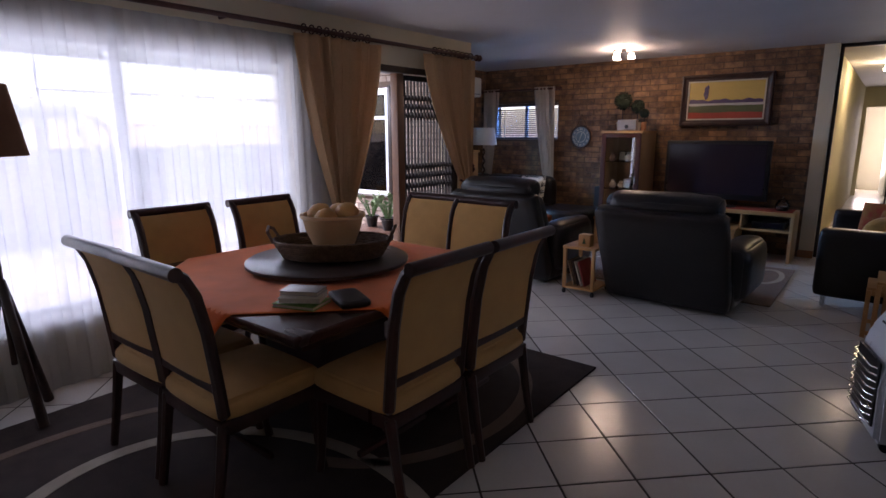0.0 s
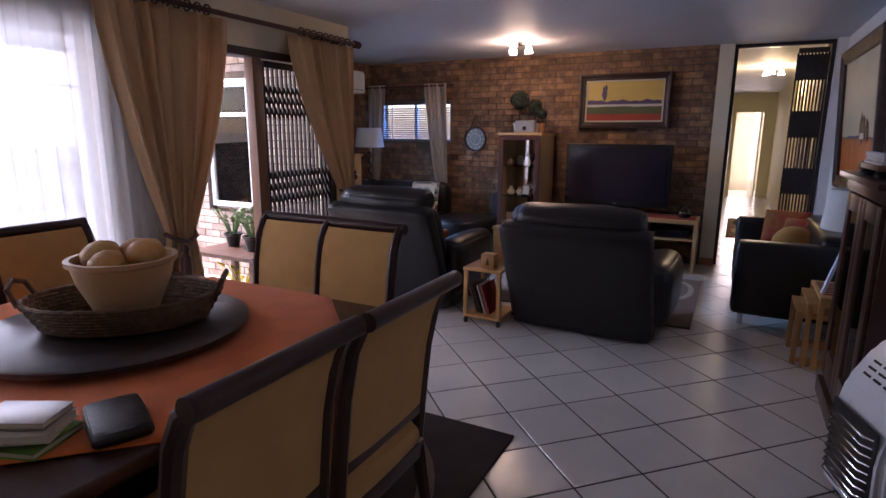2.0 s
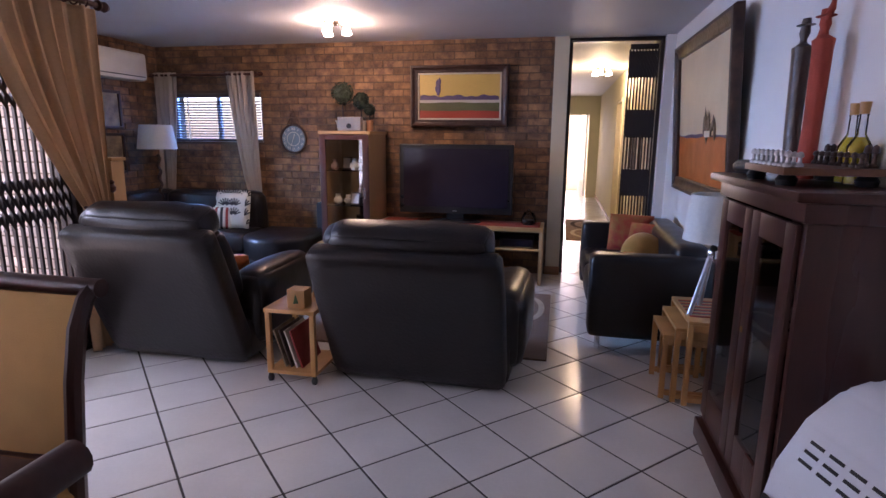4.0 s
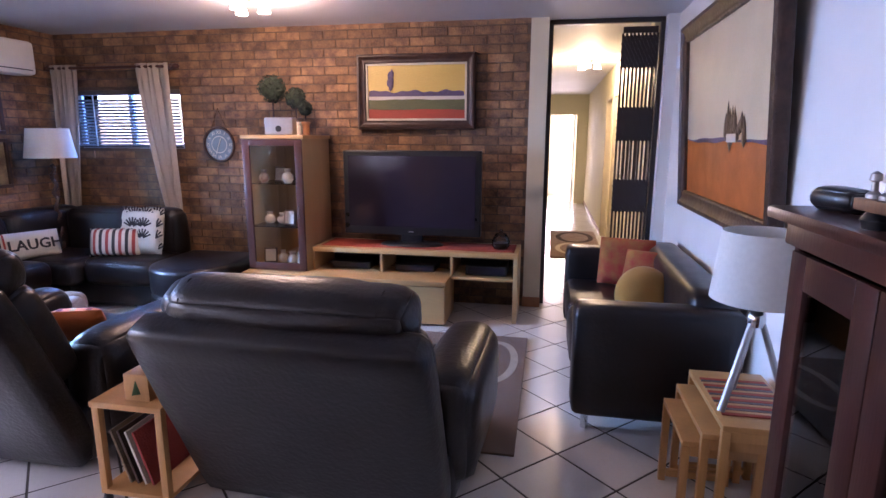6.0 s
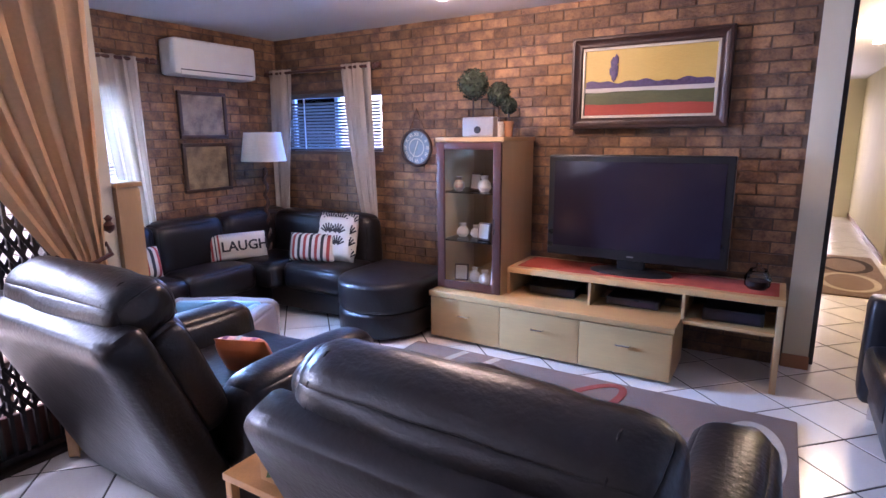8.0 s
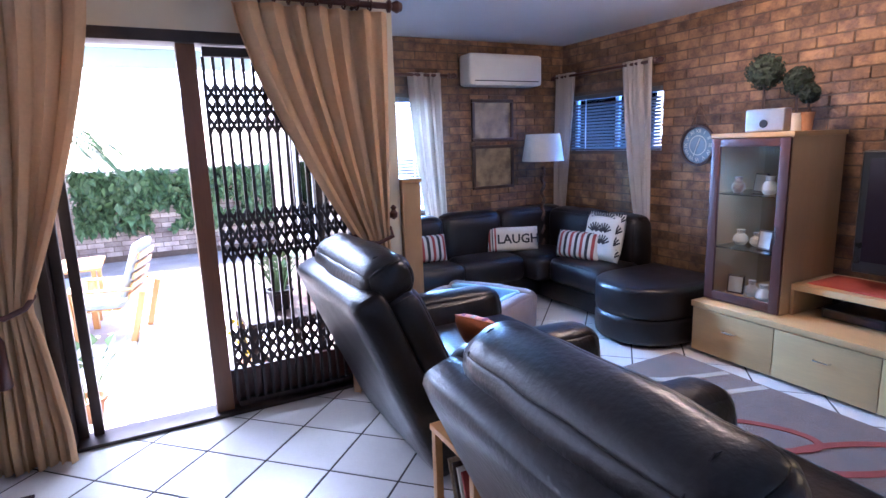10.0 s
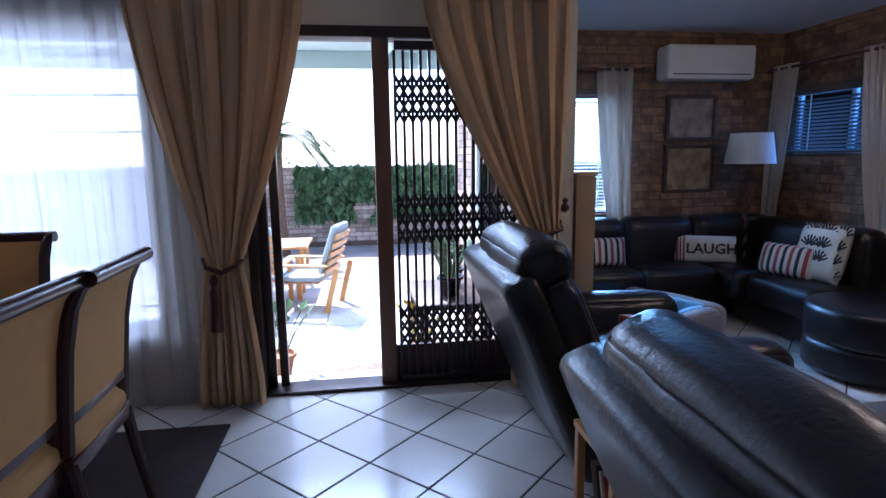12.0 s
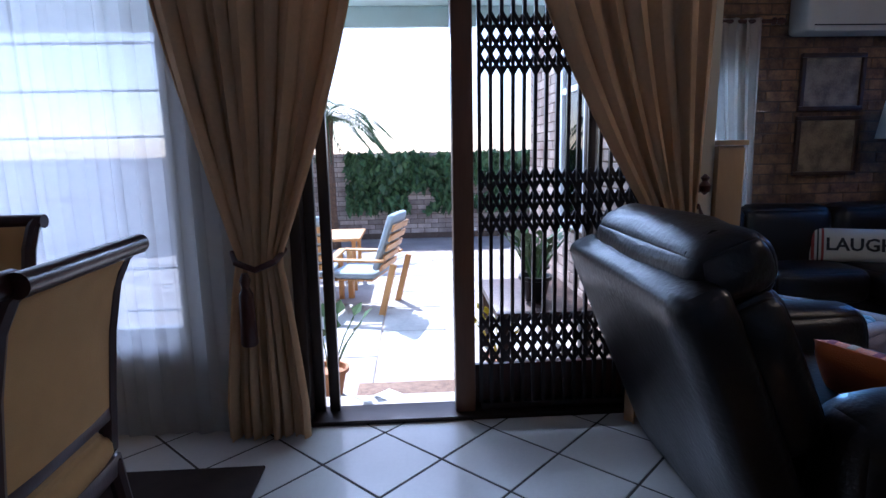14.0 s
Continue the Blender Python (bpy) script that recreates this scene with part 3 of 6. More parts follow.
def small_picture(m, w, h, label, art, fw=0.03):
    t = thing("framed_picture", m, label, "picture")
    part("print", box((-w / 2 + fw, -0.012, -h / 2 + fw), (w / 2 - fw, 0.0, h / 2 - fw)), art, t, smooth=False)
    for lo, hi in (((-w / 2, -0.03, -h / 2), (w / 2, 0, -h / 2 + fw)), ((-w / 2, -0.03, h / 2 - fw), (w / 2, 0, h / 2)),
                   ((-w / 2, -0.03, -h / 2 + fw), (-w / 2 + fw, 0, h / 2 - fw)), ((w / 2 - fw, -0.03, -h / 2 + fw), (w / 2, 0, h / 2 - fw))):
        part("frame_strip", box(lo, hi, 0.005), M_FRAMEWOOD, t)
    return t


for y, z in ((8.75, 1.30), (9.2, 1.30), (9.65, 1.30)):
    small_picture(pose(HX1 - 0.004, y, z, 0, 0, -90), 0.36, 0.52, "small dark-framed photograph on passage wall", M_PAINTW, 0.035)
small_picture(pose(XA - 0.0, 6.96, 1.70, 0, 0, 90) @ pose(0, -0.018, 0), 0.48, 0.40, "sepia landscape print in dark wooden frame", M_SEPIA)
small_picture(pose(XA - 0.0, 6.96, 1.245, 0, 0, 90) @ pose(0, -0.018, 0), 0.48, 0.43, "sepia village print in dark wooden frame", M_SEPIA)


def moulding(hw, hh, fw, sx, sz):
    """One mitred side of a frame, hollowed towards the canvas; outer half sizes hw, hh."""
    bm = bmesh.new()
    rows = []
    for depth, inset in ((0.0, 0.0), (-0.045, 0.0), (-0.06, 0.10), (-0.062, 0.30), (-0.048, 0.45), (-0.042, 0.75), (-0.046, 0.9), (-0.040, 1.0), (0.0, 1.0)):
        a, b = hw - fw * inset, hh - fw * inset
        ends = ((-a, b * sz), (a, b * sz)) if sz else ((a * sx, -b), (a * sx, b))
        rows.append([bm.verts.new((x, depth, z)) for x, z in ends])
    for p, q in zip(rows, rows[1:] + rows[:1]):
        bm.faces.new((p[0], p[1], q[1], q[0]))
    bm.faces.new([p[0] for p in rows])
    bm.faces.new([p[1] for p in rows][::-1])
    bmesh.ops.recalc_face_normals(bm, faces=bm.faces)
    return bm


def painting(m, w, h, fw, label, bands, liner):
    """A framed canvas in local XZ, facing local -y; bands are (lower, upper, material) in shares of the height."""
    t = thing("framed_painting", m, label, "painting")
    part("backing", box((-w / 2 + 0.01, -0.015, -h / 2 + 0.01), (w / 2 - 0.01, 0, h / 2 - 0.01)), M_FRAMEWOOD, t)
    cw, ch = w / 2 - fw - liner, h / 2 - fw - liner
    for k, (a, b, material) in enumerate(bands):
        def edge(u, s, k=k):
            return s * 0.012 * ch * (math.sin(u * 9 + k * 2) + 0.6 * math.sin(u * 23 + k))
        z0, z1 = -ch + 2 * ch * a, -ch + 2 * ch * b
        bm = sheet(24, 1, lambda u, v: Vector((-cw + 2 * cw * u, -0.020 - 0.0006 * k, (z0 + (edge(u, 1) if a > 0 else 0)) if v == 0 else z1)))
        part("paint_band", bm, material, t, smooth=False)
    for sx, sz, wx, wz in ((0, -1, w / 2, fw / 2), (0, 1, w / 2, fw / 2), (-1, 0, fw / 2, h / 2 - fw), (1, 0, fw / 2, h / 2 - fw)):
        cx, cz = sx * (w / 2 - fw / 2), sz * (h / 2 - fw / 2)
        part("frame_strip", moulding(w / 2, h / 2, fw, sx, sz), M_FRAMEWOOD, t)
    if liner:
        for sx, sz, wx, wz in ((0, -1, w / 2 - fw, liner / 2), (0, 1, w / 2 - fw, liner / 2), (-1, 0, liner / 2, h / 2 - fw - liner), (1, 0, liner / 2, h / 2 - fw - liner)):
            cx, cz = sx * (w / 2 - fw - liner / 2), sz * (h / 2 - fw - liner / 2)
            part("liner", box((cx - wx, -0.035, cz - wz), (cx + wx, -0.0, cz + wz), 0.004), M_LINER, t)
    return t


p1 = painting(pose(-1.865, YT - 0.012, 1.865), 1.04, 0.63, 0.075, "ochre and red landscape painting in dark carved frame", (
    (0.0, 0.2, M_PAINTR), (0.17, 0.40, M_PAINTG), (0.36, 0.52, M_PAINTW), (0.44, 1.0, M_PAINTY)), 0.018)
part("painted_ridge", sheet(40, 1, lambda u, v: Vector((-0.42 + 0.84 * u, -0.0235, -0.005 + (0.012 + 0.008 * math.sin(u * 17) + 0.006 * math.sin(u * 41)) * v - 0.03 * (1 - v)))), M_PAINTB, p1, smooth=False)
bm = bmesh.new()
for k in range(7):
    lathe([(0.001, -0.045), (0.016, -0.02), (0.018, 0.02), (0.002, 0.055)], seg=6, bm=bm,
          m=pose(-0.225 + 0.014 * math.sin(k * 2.4), -0.026, 0.07 + 0.018 * k - 0.03) @ Matrix.Diagonal((1, 0.15, 0.8, 1)))
part("painted_foliage", bm, M_PAINTB, p1)
p2 = painting(pose(XR - 0.045, 6.29, 1.615, 3.5, 0, -90), 1.70, 1.18, 0.11, "large beige and orange farm painting in dark frame", (
    (0.0, 0.36, M_PAINTO), (0.34, 0.37, M_PAINTB), (0.36, 1.0, M_PAINTS)), 0.0)
bm = bmesh.new()
for k in range(9):
    lathe([(0.001, -0.06), (0.036, -0.03), (0.032, 0.03), (0.002, 0.09)], seg=8, bm=bm,
          m=pose(0.10 + 0.036 * k, -0.024, -0.09 + 0.03 * math.sin(k * 2.1)) @ Matrix.Diagonal((1, 0.1, 1.0 + 0.5 * math.sin(k * 0.8), 1)))
part("painted_foliage", bm, M_FRAMEWOOD, p2)
part("painted_house", box((0.13, -0.029, -0.152), (0.28, -0.0255, -0.11)), M_PAINTW, p2, smooth=False)


# ---- curtains ----
def curtain_rod(a, b, name_label, r=0.018, finial=0.035, brackets=3, toward=(-1, 0, 0), rings=()):
    a, b = Vector(a), Vector(b)
    d = (b - a).normalized()
    t = thing("curtain_rod", Matrix.Translation(a), name_label, "curtain rod")
    part("pole", rod((0, 0, 0), b - a, r), M_REDWOOD, t)
    q = d.to_track_quat("Z", "Y").to_matrix().to_4x4()
    for s, p in ((-1, Vector()), (1, b - a)):
        m = Matrix.Translation(p) @ q @ Matrix.Diagonal((1, 1, s, 1))
        prof = [(r, 0), (finial, 0.01), (finial, 0.02), (r, 0.03), (finial * 0.8, 0.045), (finial, 0.065), (finial * 0.7, 0.09), (0.004, 0.10)]
        part("finial", lathe(prof, seg=14, m=m), M_REDWOOD, t)
    for i in range(brackets):
        p = (b - a) * ((i + 0.06) / (brackets - 0.88))
        part("bracket", rod(p, p + Vector(toward) * 0.12, 0.012), M_REDWOOD, t)
    for u in rings:
        p = (b - a) * u
        pts = [p + q @ Vector((0.032 * math.cos(k * math.pi / 8), 0.032 * math.sin(k * math.pi / 8), 0)) for k in range(16)]
        part("ring", tube(pts, 0.006, 6, closed=True), M_REDWOOD, t)
    return t


ru = [(2.92 + i * 0.075 + 0.6) / 5.8 for i in range(10)] + [(4.50 + i * 0.075 + 0.6) / 5.8 for i in range(9)]
curtain_rod((XW + 0.12, -0.6, 2.27), (XW + 0.12, 5.2, 2.27), "dark turned wooden curtain rod with rings", rings=ru)
curtain_rod((XA + 0.12, 5.5, 2.10), (XA + 0.12, 6.42, 2.10), "dark wooden curtain rod above window", 0.014, 0.026, 2)
curtain_rod((-5.42, YT - 0.14, 2.11), (-4.14, YT - 0.14, 2.11), "dark wooden curtain rod above small window", 0.014, 0.026, 2, (0, 1, 0))


def curtain(name, m, width, top, z_tie, tie, bottom, folds, depth, material, label, nv=40):
    """Local x along the rod, z up. At the tie the cloth is gathered between tie[0] and tie[1]; bottom likewise at the floor."""
    t = thing(name, m, label, "curtain")

    def f(u, v):
        z = top * (1 - v) + 0.012 * v
        if z_tie is None:
            x0, x1 = 0, width
            k = 1.0
        else:
            s = (top - z) / (top - z_tie)
            if s < 1:
                s2 = s ** 1.4
                x0, x1 = tie[0] * s2, width + (tie[1] - width) * s2
                k = 1 - 0.45 * s ** 3
            else:
                s2 = min(1, (z_tie - z) / (z_tie) * 1.25)
                s2 = s2 ** 0.7
                x0, x1 = tie[0] + (bottom[0] - tie[0]) * s2, tie[1] + (bottom[1] - tie[1]) * s2
                k = 0.55 + 0.4 * s2
        w = u * folds * 2 * math.pi
        y = depth * k * (0.65 * math.sin(w + 0.5 * math.sin(w * 0.31 + v)) + 0.45 * math.sin(w * 0.43 + 1 + 2.2 * v) + 0.16 * math.sin(w * 1.7 + 3 * v))
        x = x0 + (x1 - x0) * u + 0.008 * math.sin(w * 2 + 1)
        return Vector((x, y, z))

    thicken(part("cloth", sheet(int(folds * 10), nv, f), material, t), 0.003)
    return t


c1 = curtain("curtain", pose(XW + 0.12, 2.84, 0, 0, 0, 90), 0.90, 2.235, 0.82, (0.32, 0.50), (0.22, 0.58), 8, 0.038, M_CURTAIN, "beige pleated curtain tied back beside sliding door")
part("tieback", tube([(0.30, 0.0, 0.85), (0.33, -0.055, 0.82), (0.41, -0.07, 0.79), (0.49, -0.055, 0.82), (0.52, 0.0, 0.86), (0.41, 0.07, 0.82)], 0.014, 8, closed=True), M_REDWOOD, c1, "brown rope tieback")
part("tassel", lathe([(0.012, 0), (0.024, -0.03), (0.016, -0.06), (0.030, -0.09), (0.036, -0.30), (0.030, -0.31)], (0.37, -0.08, 0.78), 12), M_REDWOOD, c1, "brown hanging tassel")
c2 = curtain("curtain", pose(XW + 0.12, 4.36, 0, 0, 0, 90), 0.84, 2.235, 0.95, (0.58, 0.79), (0.50, 0.82), 7, 0.038, M_CURTAIN, "beige pleated curtain tied back at wall end")
part("tieback", tube([(0.57, 0.0, 0.98), (0.59, -0.05, 0.95), (0.69, -0.065, 0.93), (0.79, -0.05, 0.96), (0.81, 0.02, 1.0), (0.69, 0.06, 0.95)], 0.012, 8, closed=True), M_REDWOOD, c2, "brown rope tieback")
hook = thing("curtain_hook", pose(XW + 0.002, 5.19, 1.05), "dark turned wooden tieback hook on wall", "curtain hook")
part("stem", rod((0, 0, 0), (0.10, 0, 0.03), 0.010), M_REDWOOD, hook)
part("knob", lathe([(0.004, -0.03), (0.022, -0.015), (0.026, 0.01), (0.012, 0.03), (0.02, 0.045), (0.004, 0.06)], (0.10, 0, 0.03), 12), M_REDWOOD, hook)
curtain("sheer_curtain", pose(XW + 0.055, -0.35, 0, 0, 0, 90), 3.62, 2.22, None, None, None, 34, 0.014, M_SHEER, "white translucent voile curtain across picture window", 12)
curtain("curtain", pose(XA + 0.12, 6.02, 0.62, 0, 0, 90), 0.32, 1.5, 0.1, (0.14, 0.36), (0.16, 0.36), 4, 0.03, M_CURTAIN2, "taupe eyelet curtain drawn aside at corner window")
curtain("curtain", pose(-5.43, YT - 0.14, 0.62), 0.30, 1.52, 0.1, (-0.0, 0.18), (0, 0.20), 5, 0.03, M_CURTAIN2, "taupe eyelet curtain gathered in the corner")
curtain("curtain", pose(-4.51, YT - 0.14, 0.62), 0.36, 1.52, 0.1, (0.22, 0.38), (0.22, 0.38), 6, 0.03, M_CURTAIN2, "taupe eyelet curtain drawn aside at small window")


# ---- dining ----
def dining_chair(m):
    t = thing("dining_chair", m, "dark mahogany dining chair with golden beige upholstery", "chair", "chairs round the dining table")
    part("seat", soft((-0.235, -0.22, 0.40), (0.235, 0.25, 0.50), 0.045, 6, 0.012), M_UPHOL, t)
    part("seat_frame", box((-0.24, -0.225, 0.36), (0.24, 0.245, 0.42), 0.01), M_DARKWOOD, t)
    prof = [(-0.20, 0.44), (-0.215, 0.6), (-0.235, 0.78), (-0.265, 0.92), (-0.30, 0.99), (-0.335, 1.02)]

    def back_y(z):
        for (y0, z0), (y1, z1) in zip(prof, prof[1:]):
            if z <= z1:
                return y0 + (y1 - y0) * (z - z0) / (z1 - z0)
        return prof[-1][0]

    for s in (-1, 1):
        pts = [(s * 0.222, -0.27, 0.0), (s * 0.222, -0.235, 0.2), (s * 0.222, -0.205, 0.40)] + [(s * 0.222, y, z) for y, z in prof]
        part("back_leg", tube(pts, [0.018, 0.021, 0.025, 0.025, 0.024, 0.024, 0.024, 0.023, 0.021], 8), M_DARKWOOD, t)
        part("front_leg", tube([(s * 0.205, 0.215, 0.37), (s * 0.207, 0.225, 0.25), (s * 0.21, 0.235, 0.08), (s * 0.212, 0.25, 0.0)], [0.028, 0.024, 0.018, 0.02], 8), M_DARKWOOD, t)
    part("crest_rail", rod((-0.245, -0.335, 1.015), (0.245, -0.335, 1.015), 0.026, seg=14), M_DARKWOOD, t)
    part("lower_rail", box((-0.21, -0.225, 0.53), (0.21, -0.19, 0.58), 0.008), M_DARKWOOD, t)
    bm = bmesh.new()
    for k, off in ((0, 0.022), (1, -0.022)):
        sheet(4, 8, lambda u, v: Vector((-0.205 + 0.41 * u, back_y(0.57 + 0.43 * v) + off * (1 - (2 * u - 1) ** 4 * 0.4), 0.57 + 0.43 * v)), bm)
    part("backrest", bm, M_UPHOL, t)
    part("stretcher", box((-0.21, -0.02, 0.16), (0.21, 0.005, 0.185), 0.005), M_DARKWOOD, t)
    return t


first = dining_chair(pose(-1.745, 1.67, 0.016, 0, 0, 90))
for x, y, a in ((-1.735, 2.185, 90), (-2.71, 2.84, 181), (-2.27, 2.81, 179), (-3.25, 1.67, -90), (-3.25, 2.29, -90), (-2.73, 1.25, 1), (-2.22, 1.24, -1)):
    copy_thing(first, pose(x, y, 0.016, 0, 0, a))

TC = (-2.56, 1.99)
t = thing("dining_table", pose(*TC, 0.016), "square dark mahogany dining table with polished top", "table")
part("tabletop", box((-0.78, -0.78, 0.70), (0.78, 0.78, 0.745), 0.014, 3), M_TABLETOP, t)
part("apron", box((-0.66, -0.66, 0.62), (0.66, 0.66, 0.70), 0.01), M_DARKWOOD, t)
part("pedestal", box((-0.24, -0.24, 0.12), (0.24, 0.24, 0.62), 0.03), M_DARKWOOD, t)
for a in range(4):
    c, s = math.cos(a * math.pi / 2), math.sin(a * math.pi / 2)
    part("foot", tube([(0.2 * c, 0.2 * s, 0.24), (0.42 * c, 0.42 * s, 0.18), (0.58 * c, 0.58 * s, 0.05), (0.62 * c, 0.62 * s, 0.03)], [0.06, 0.05, 0.035, 0.03], 8), M_DARKWOOD, t)


def table_cloth(u, v):
    a, b = (u - 0.5) * 1.62, (v - 0.5) * 1.62
    x, y = (a - b) * 0.7071, (a + b) * 0.7071
    z = 0.767 + 0.0012 * noise.noise((x * 9, y * 9, 0)) + 0.0008 * noise.noise((x * 30, y * 30, 2))
    over = max(abs(x), abs(y)) - 0.785
    if over > 0:
        if abs(x) > abs(y):
            x = math.copysign(0.79 + 0.02 * math.sin(over * 6), x)
        else:
            y = math.copysign(0.79 + 0.02 * math.sin(over * 6), y)
        z -= over
    return Vector((x, y, z))


cl = thing("tablecloth", pose(*TC, 0), "orange linen overlay cloth laid diagonally on table", "tablecloth")
thicken(part("cloth", sheet(56, 56, table_cloth), M_ORANGE, cl), 0.002)
ls = thing("lazy_susan", pose(-2.56, 2.03, 0.768), "round dark wooden turntable on orange cloth", "lazy susan")
part("base", lathe([(0.14, 0), (0.14, 0.018)]), M_BLACK, ls)
part("disc", lathe([(0.43, 0.018), (0.445, 0.024), (0.445, 0.040), (0.435, 0.046)], seg=56), M_LAZY, ls)
bk = thing("wicker_basket", pose(-2.54, 2.05, 0.816, 0, 0, 40), "oval woven brown wicker tray basket with handles", "basket")
part("base", lathe([(0.2, 0.0), (0.21, 0.008)], m=Matrix.Diagonal((1.25, 0.85, 1, 1)), seg=32), M_WICKER, bk)
for k in range(8):
    r = 0.215 + 0.006 * k
    pts = [(1.25 * (r + 0.004 * (-1) ** (i + k)) * math.cos(i * math.pi / 32), 0.85 * (r + 0.004 * (-1) ** (i + k)) * math.sin(i * math.pi / 32), 0.012 + 0.0125 * k) for i in range(64)]
    part("weave", tube(pts, 0.008, 6, closed=True), M_WICKER, bk)
for s in (-1, 1):
    part("handle", tube([(s * 0.31, -0.07, 0.09), (s * 0.34, -0.06, 0.15), (s * 0.35, 0, 0.17), (s * 0.34, 0.06, 0.15), (s * 0.31, 0.07, 0.09)], 0.009, 8), M_WICKER, bk)
bw = tagged(part("fruit_bowl", lathe([(0.08, 0), (0.09, 0.006), (0.115, 0.05), (0.15, 0.11), (0.165, 0.155), (0.178, 0.16), (0.178, 0.172), (0.16, 0.172), (0.145, 0.12), (0.10, 0.03), (0.001, 0.02)], seg=36), M_BOWL), "tan ceramic fruit bowl in wicker basket", "bowl")
bw.matrix_world = pose(-2.53, 2.05, 0.826) @ Matrix.Diagonal((1, 1, 1.35, 1))
for x, y, z, r in ((-0.075, -0.03, 0.165, 0.062), (0.03, -0.075, 0.155, 0.055), (0.055, 0.05, 0.17, 0.062), (-0.04, 0.075, 0.165, 0.055)):
    bm = bmesh.new()
    bmesh.ops.create_uvsphere(bm, u_segments=24, v_segments=14, radius=r)
    for v in bm.verts:
        a = math.atan2(v.co.y, v.co.x)
        k = 1 + 0.05 * math.cos(8 * a)
        v.co = Vector((v.co.x * k * 1.08, v.co.y * k * 1.08, v.co.z * 0.85))
    g = tagged(part("gourd", bm, M_GOURD), "ochre striped ornamental gourd in bowl", "gourd", "gourds in the bowl")
    g.matrix_world = pose(-2.53 + x, 2.05 + y, 0.89 + z, 25, 10, 40 * x)
for i, (dx, dy, a, w, h, th, mm, nm) in enumerate(((0, 0, 20, 0.20, 0.15, 0.018, M_GREENC, "green"), (0.01, 0.0, 35, 0.18, 0.13, 0.022, M_PAPER, "cream"), (0.0, 0.01, 28, 0.17, 0.11, 0.018, M_SILVER, "grey"))):
    b = thing("notebook", pose(-2.07 + dx, 1.47 + dy, 0.771 + 0.026 * i, 0, 0, a), nm + " covered notebook in small pile on cloth", "notebook")
    part("pages", box((-w / 2 + 0.004, -h / 2 + 0.004, 0.003), (w / 2 - 0.004, h / 2 - 0.002, th - 0.003)), M_PAPER, b, smooth=False)
    part("cover", box((-w / 2, -h / 2, th - 0.003), (w / 2, h / 2, th), 0.001), mm, b)
    part("cover", box((-w / 2, -h / 2, 0), (w / 2, h / 2, 0.003), 0.001), mm, b)
wal = tagged(part("wallet", soft((-0.11, -0.065, 0), (0.11, 0.065, 0.032), 0.014, 6, 0.004), M_LEATHER2), "black leather pouch on orange cloth", "pouch")
wal.matrix_world = pose(-1.94, 1.62, 0.771, 0, 0, -25)


def rug(name, lo, hi, material, label):
    r = thing(name, pose(0, 0, 0), label, "rug")
    part("rug_body", box((lo[0], lo[1], 0.0), (hi[0], hi[1], 0.014), 0.005), material, r)
    return r


def stripe(r, points, w, material, z=0.0165):
    pts = [Vector((x, y, 0)) for x, y in points]
    fine = []
    for i in range(len(pts) - 1):
        p0, p1, p2, p3 = pts[max(i - 1, 0)], pts[i], pts[i + 1], pts[min(i + 2, len(pts) - 1)]
        for k in range(8):
            s = k / 8
            fine.append(0.5 * (2 * p1 + (p2 - p0) * s + (2 * p0 - 5 * p1 + 4 * p2 - p3) * s * s + (3 * p1 - p0 - 3 * p2 + p3) * s ** 3))
    fine.append(pts[-1])
    bm = bmesh.new()
    prev = None
    for i, p in enumerate(fine):
        d = (fine[min(i + 1, len(fine) - 1)] - fine[max(i - 1, 0)]).normalized()
        n = Vector((-d.y, d.x, 0)) * w / 2
        row = [bm.verts.new(p + n + Vector((0, 0, 0.008))), bm.verts.new(p + n + Vector((0, 0, z))), bm.verts.new(p - n + Vector((0, 0, z))), bm.verts.new(p - n + Vector((0, 0, 0.008)))]
        if prev:
            for k in range(3):
                bm.faces.new((prev[k], row[k], row[k + 1], prev[k + 1]))
        prev = row
    part("woven_stripe", bm, material, r, smooth=False)


def ring_points(cx, cy, rx, ry, a0=0, a1=360, n=14, turn=0):
    out = []
    for i in range(n + 1):
        a = radians(a0 + (a1 - a0) * i / n)
        x, y = rx * math.cos(a), ry * math.sin(a)
        c, s = math.cos(radians(turn)), math.sin(radians(turn))
        out.append((cx + x * c - y * s, cy + x * s + y * c))
    return out


r1 = rug("dining_rug", (-3.56, 0.35), (-1.48, 3.28), M_RUGD, "dark brown rug with pale curved stripes under table")
stripe(r1, ring_points(-1.9, 0.9, 0.95, 0.75, 60, 215), 0.075, M_RUGC)
stripe(r1, ring_points(-2.1, 0.7, 1.15, 1.3, 90, 190), 0.06, M_RUG)
stripe(r1, ring_points(-2.3, 2.3, 0.72, 0.85, -70, 75), 0.075, M_RUG)
stripe(r1, ring_points(-3.2, 2.9, 0.5, 0.6, -100, 40), 0.06, M_RUGC)
r2 = rug("sitting_room_rug", (-3.22, 5.40), (-0.82, 7.0), M_RUG, "taupe rug with cream and red looped stripes")
stripe(r2, ring_points(-1.02, 6.52, 0.13, 0.33, 0, 360, 20, 0), 0.05, M_RUGC)
stripe(r2, ring_points(-1.88, 6.62, 0.12, 0.36, 0, 360, 20, -25), 0.045, M_RUGR, 0.0175)
stripe(r2, ring_points(-2.27, 6.4, 0.13, 0.3, 0, 360, 20, -50), 0.04, M_RUGR, 0.0185)
stripe(r2, [(-3.2, 6.3), (-2.95, 6.55), (-2.8, 6.98)], 0.05, M_RUGC)
stripe(r2, [(-3.1, 5.9), (-2.75, 6.4), (-2.55, 6.98)], 0.05, M_RUGC)


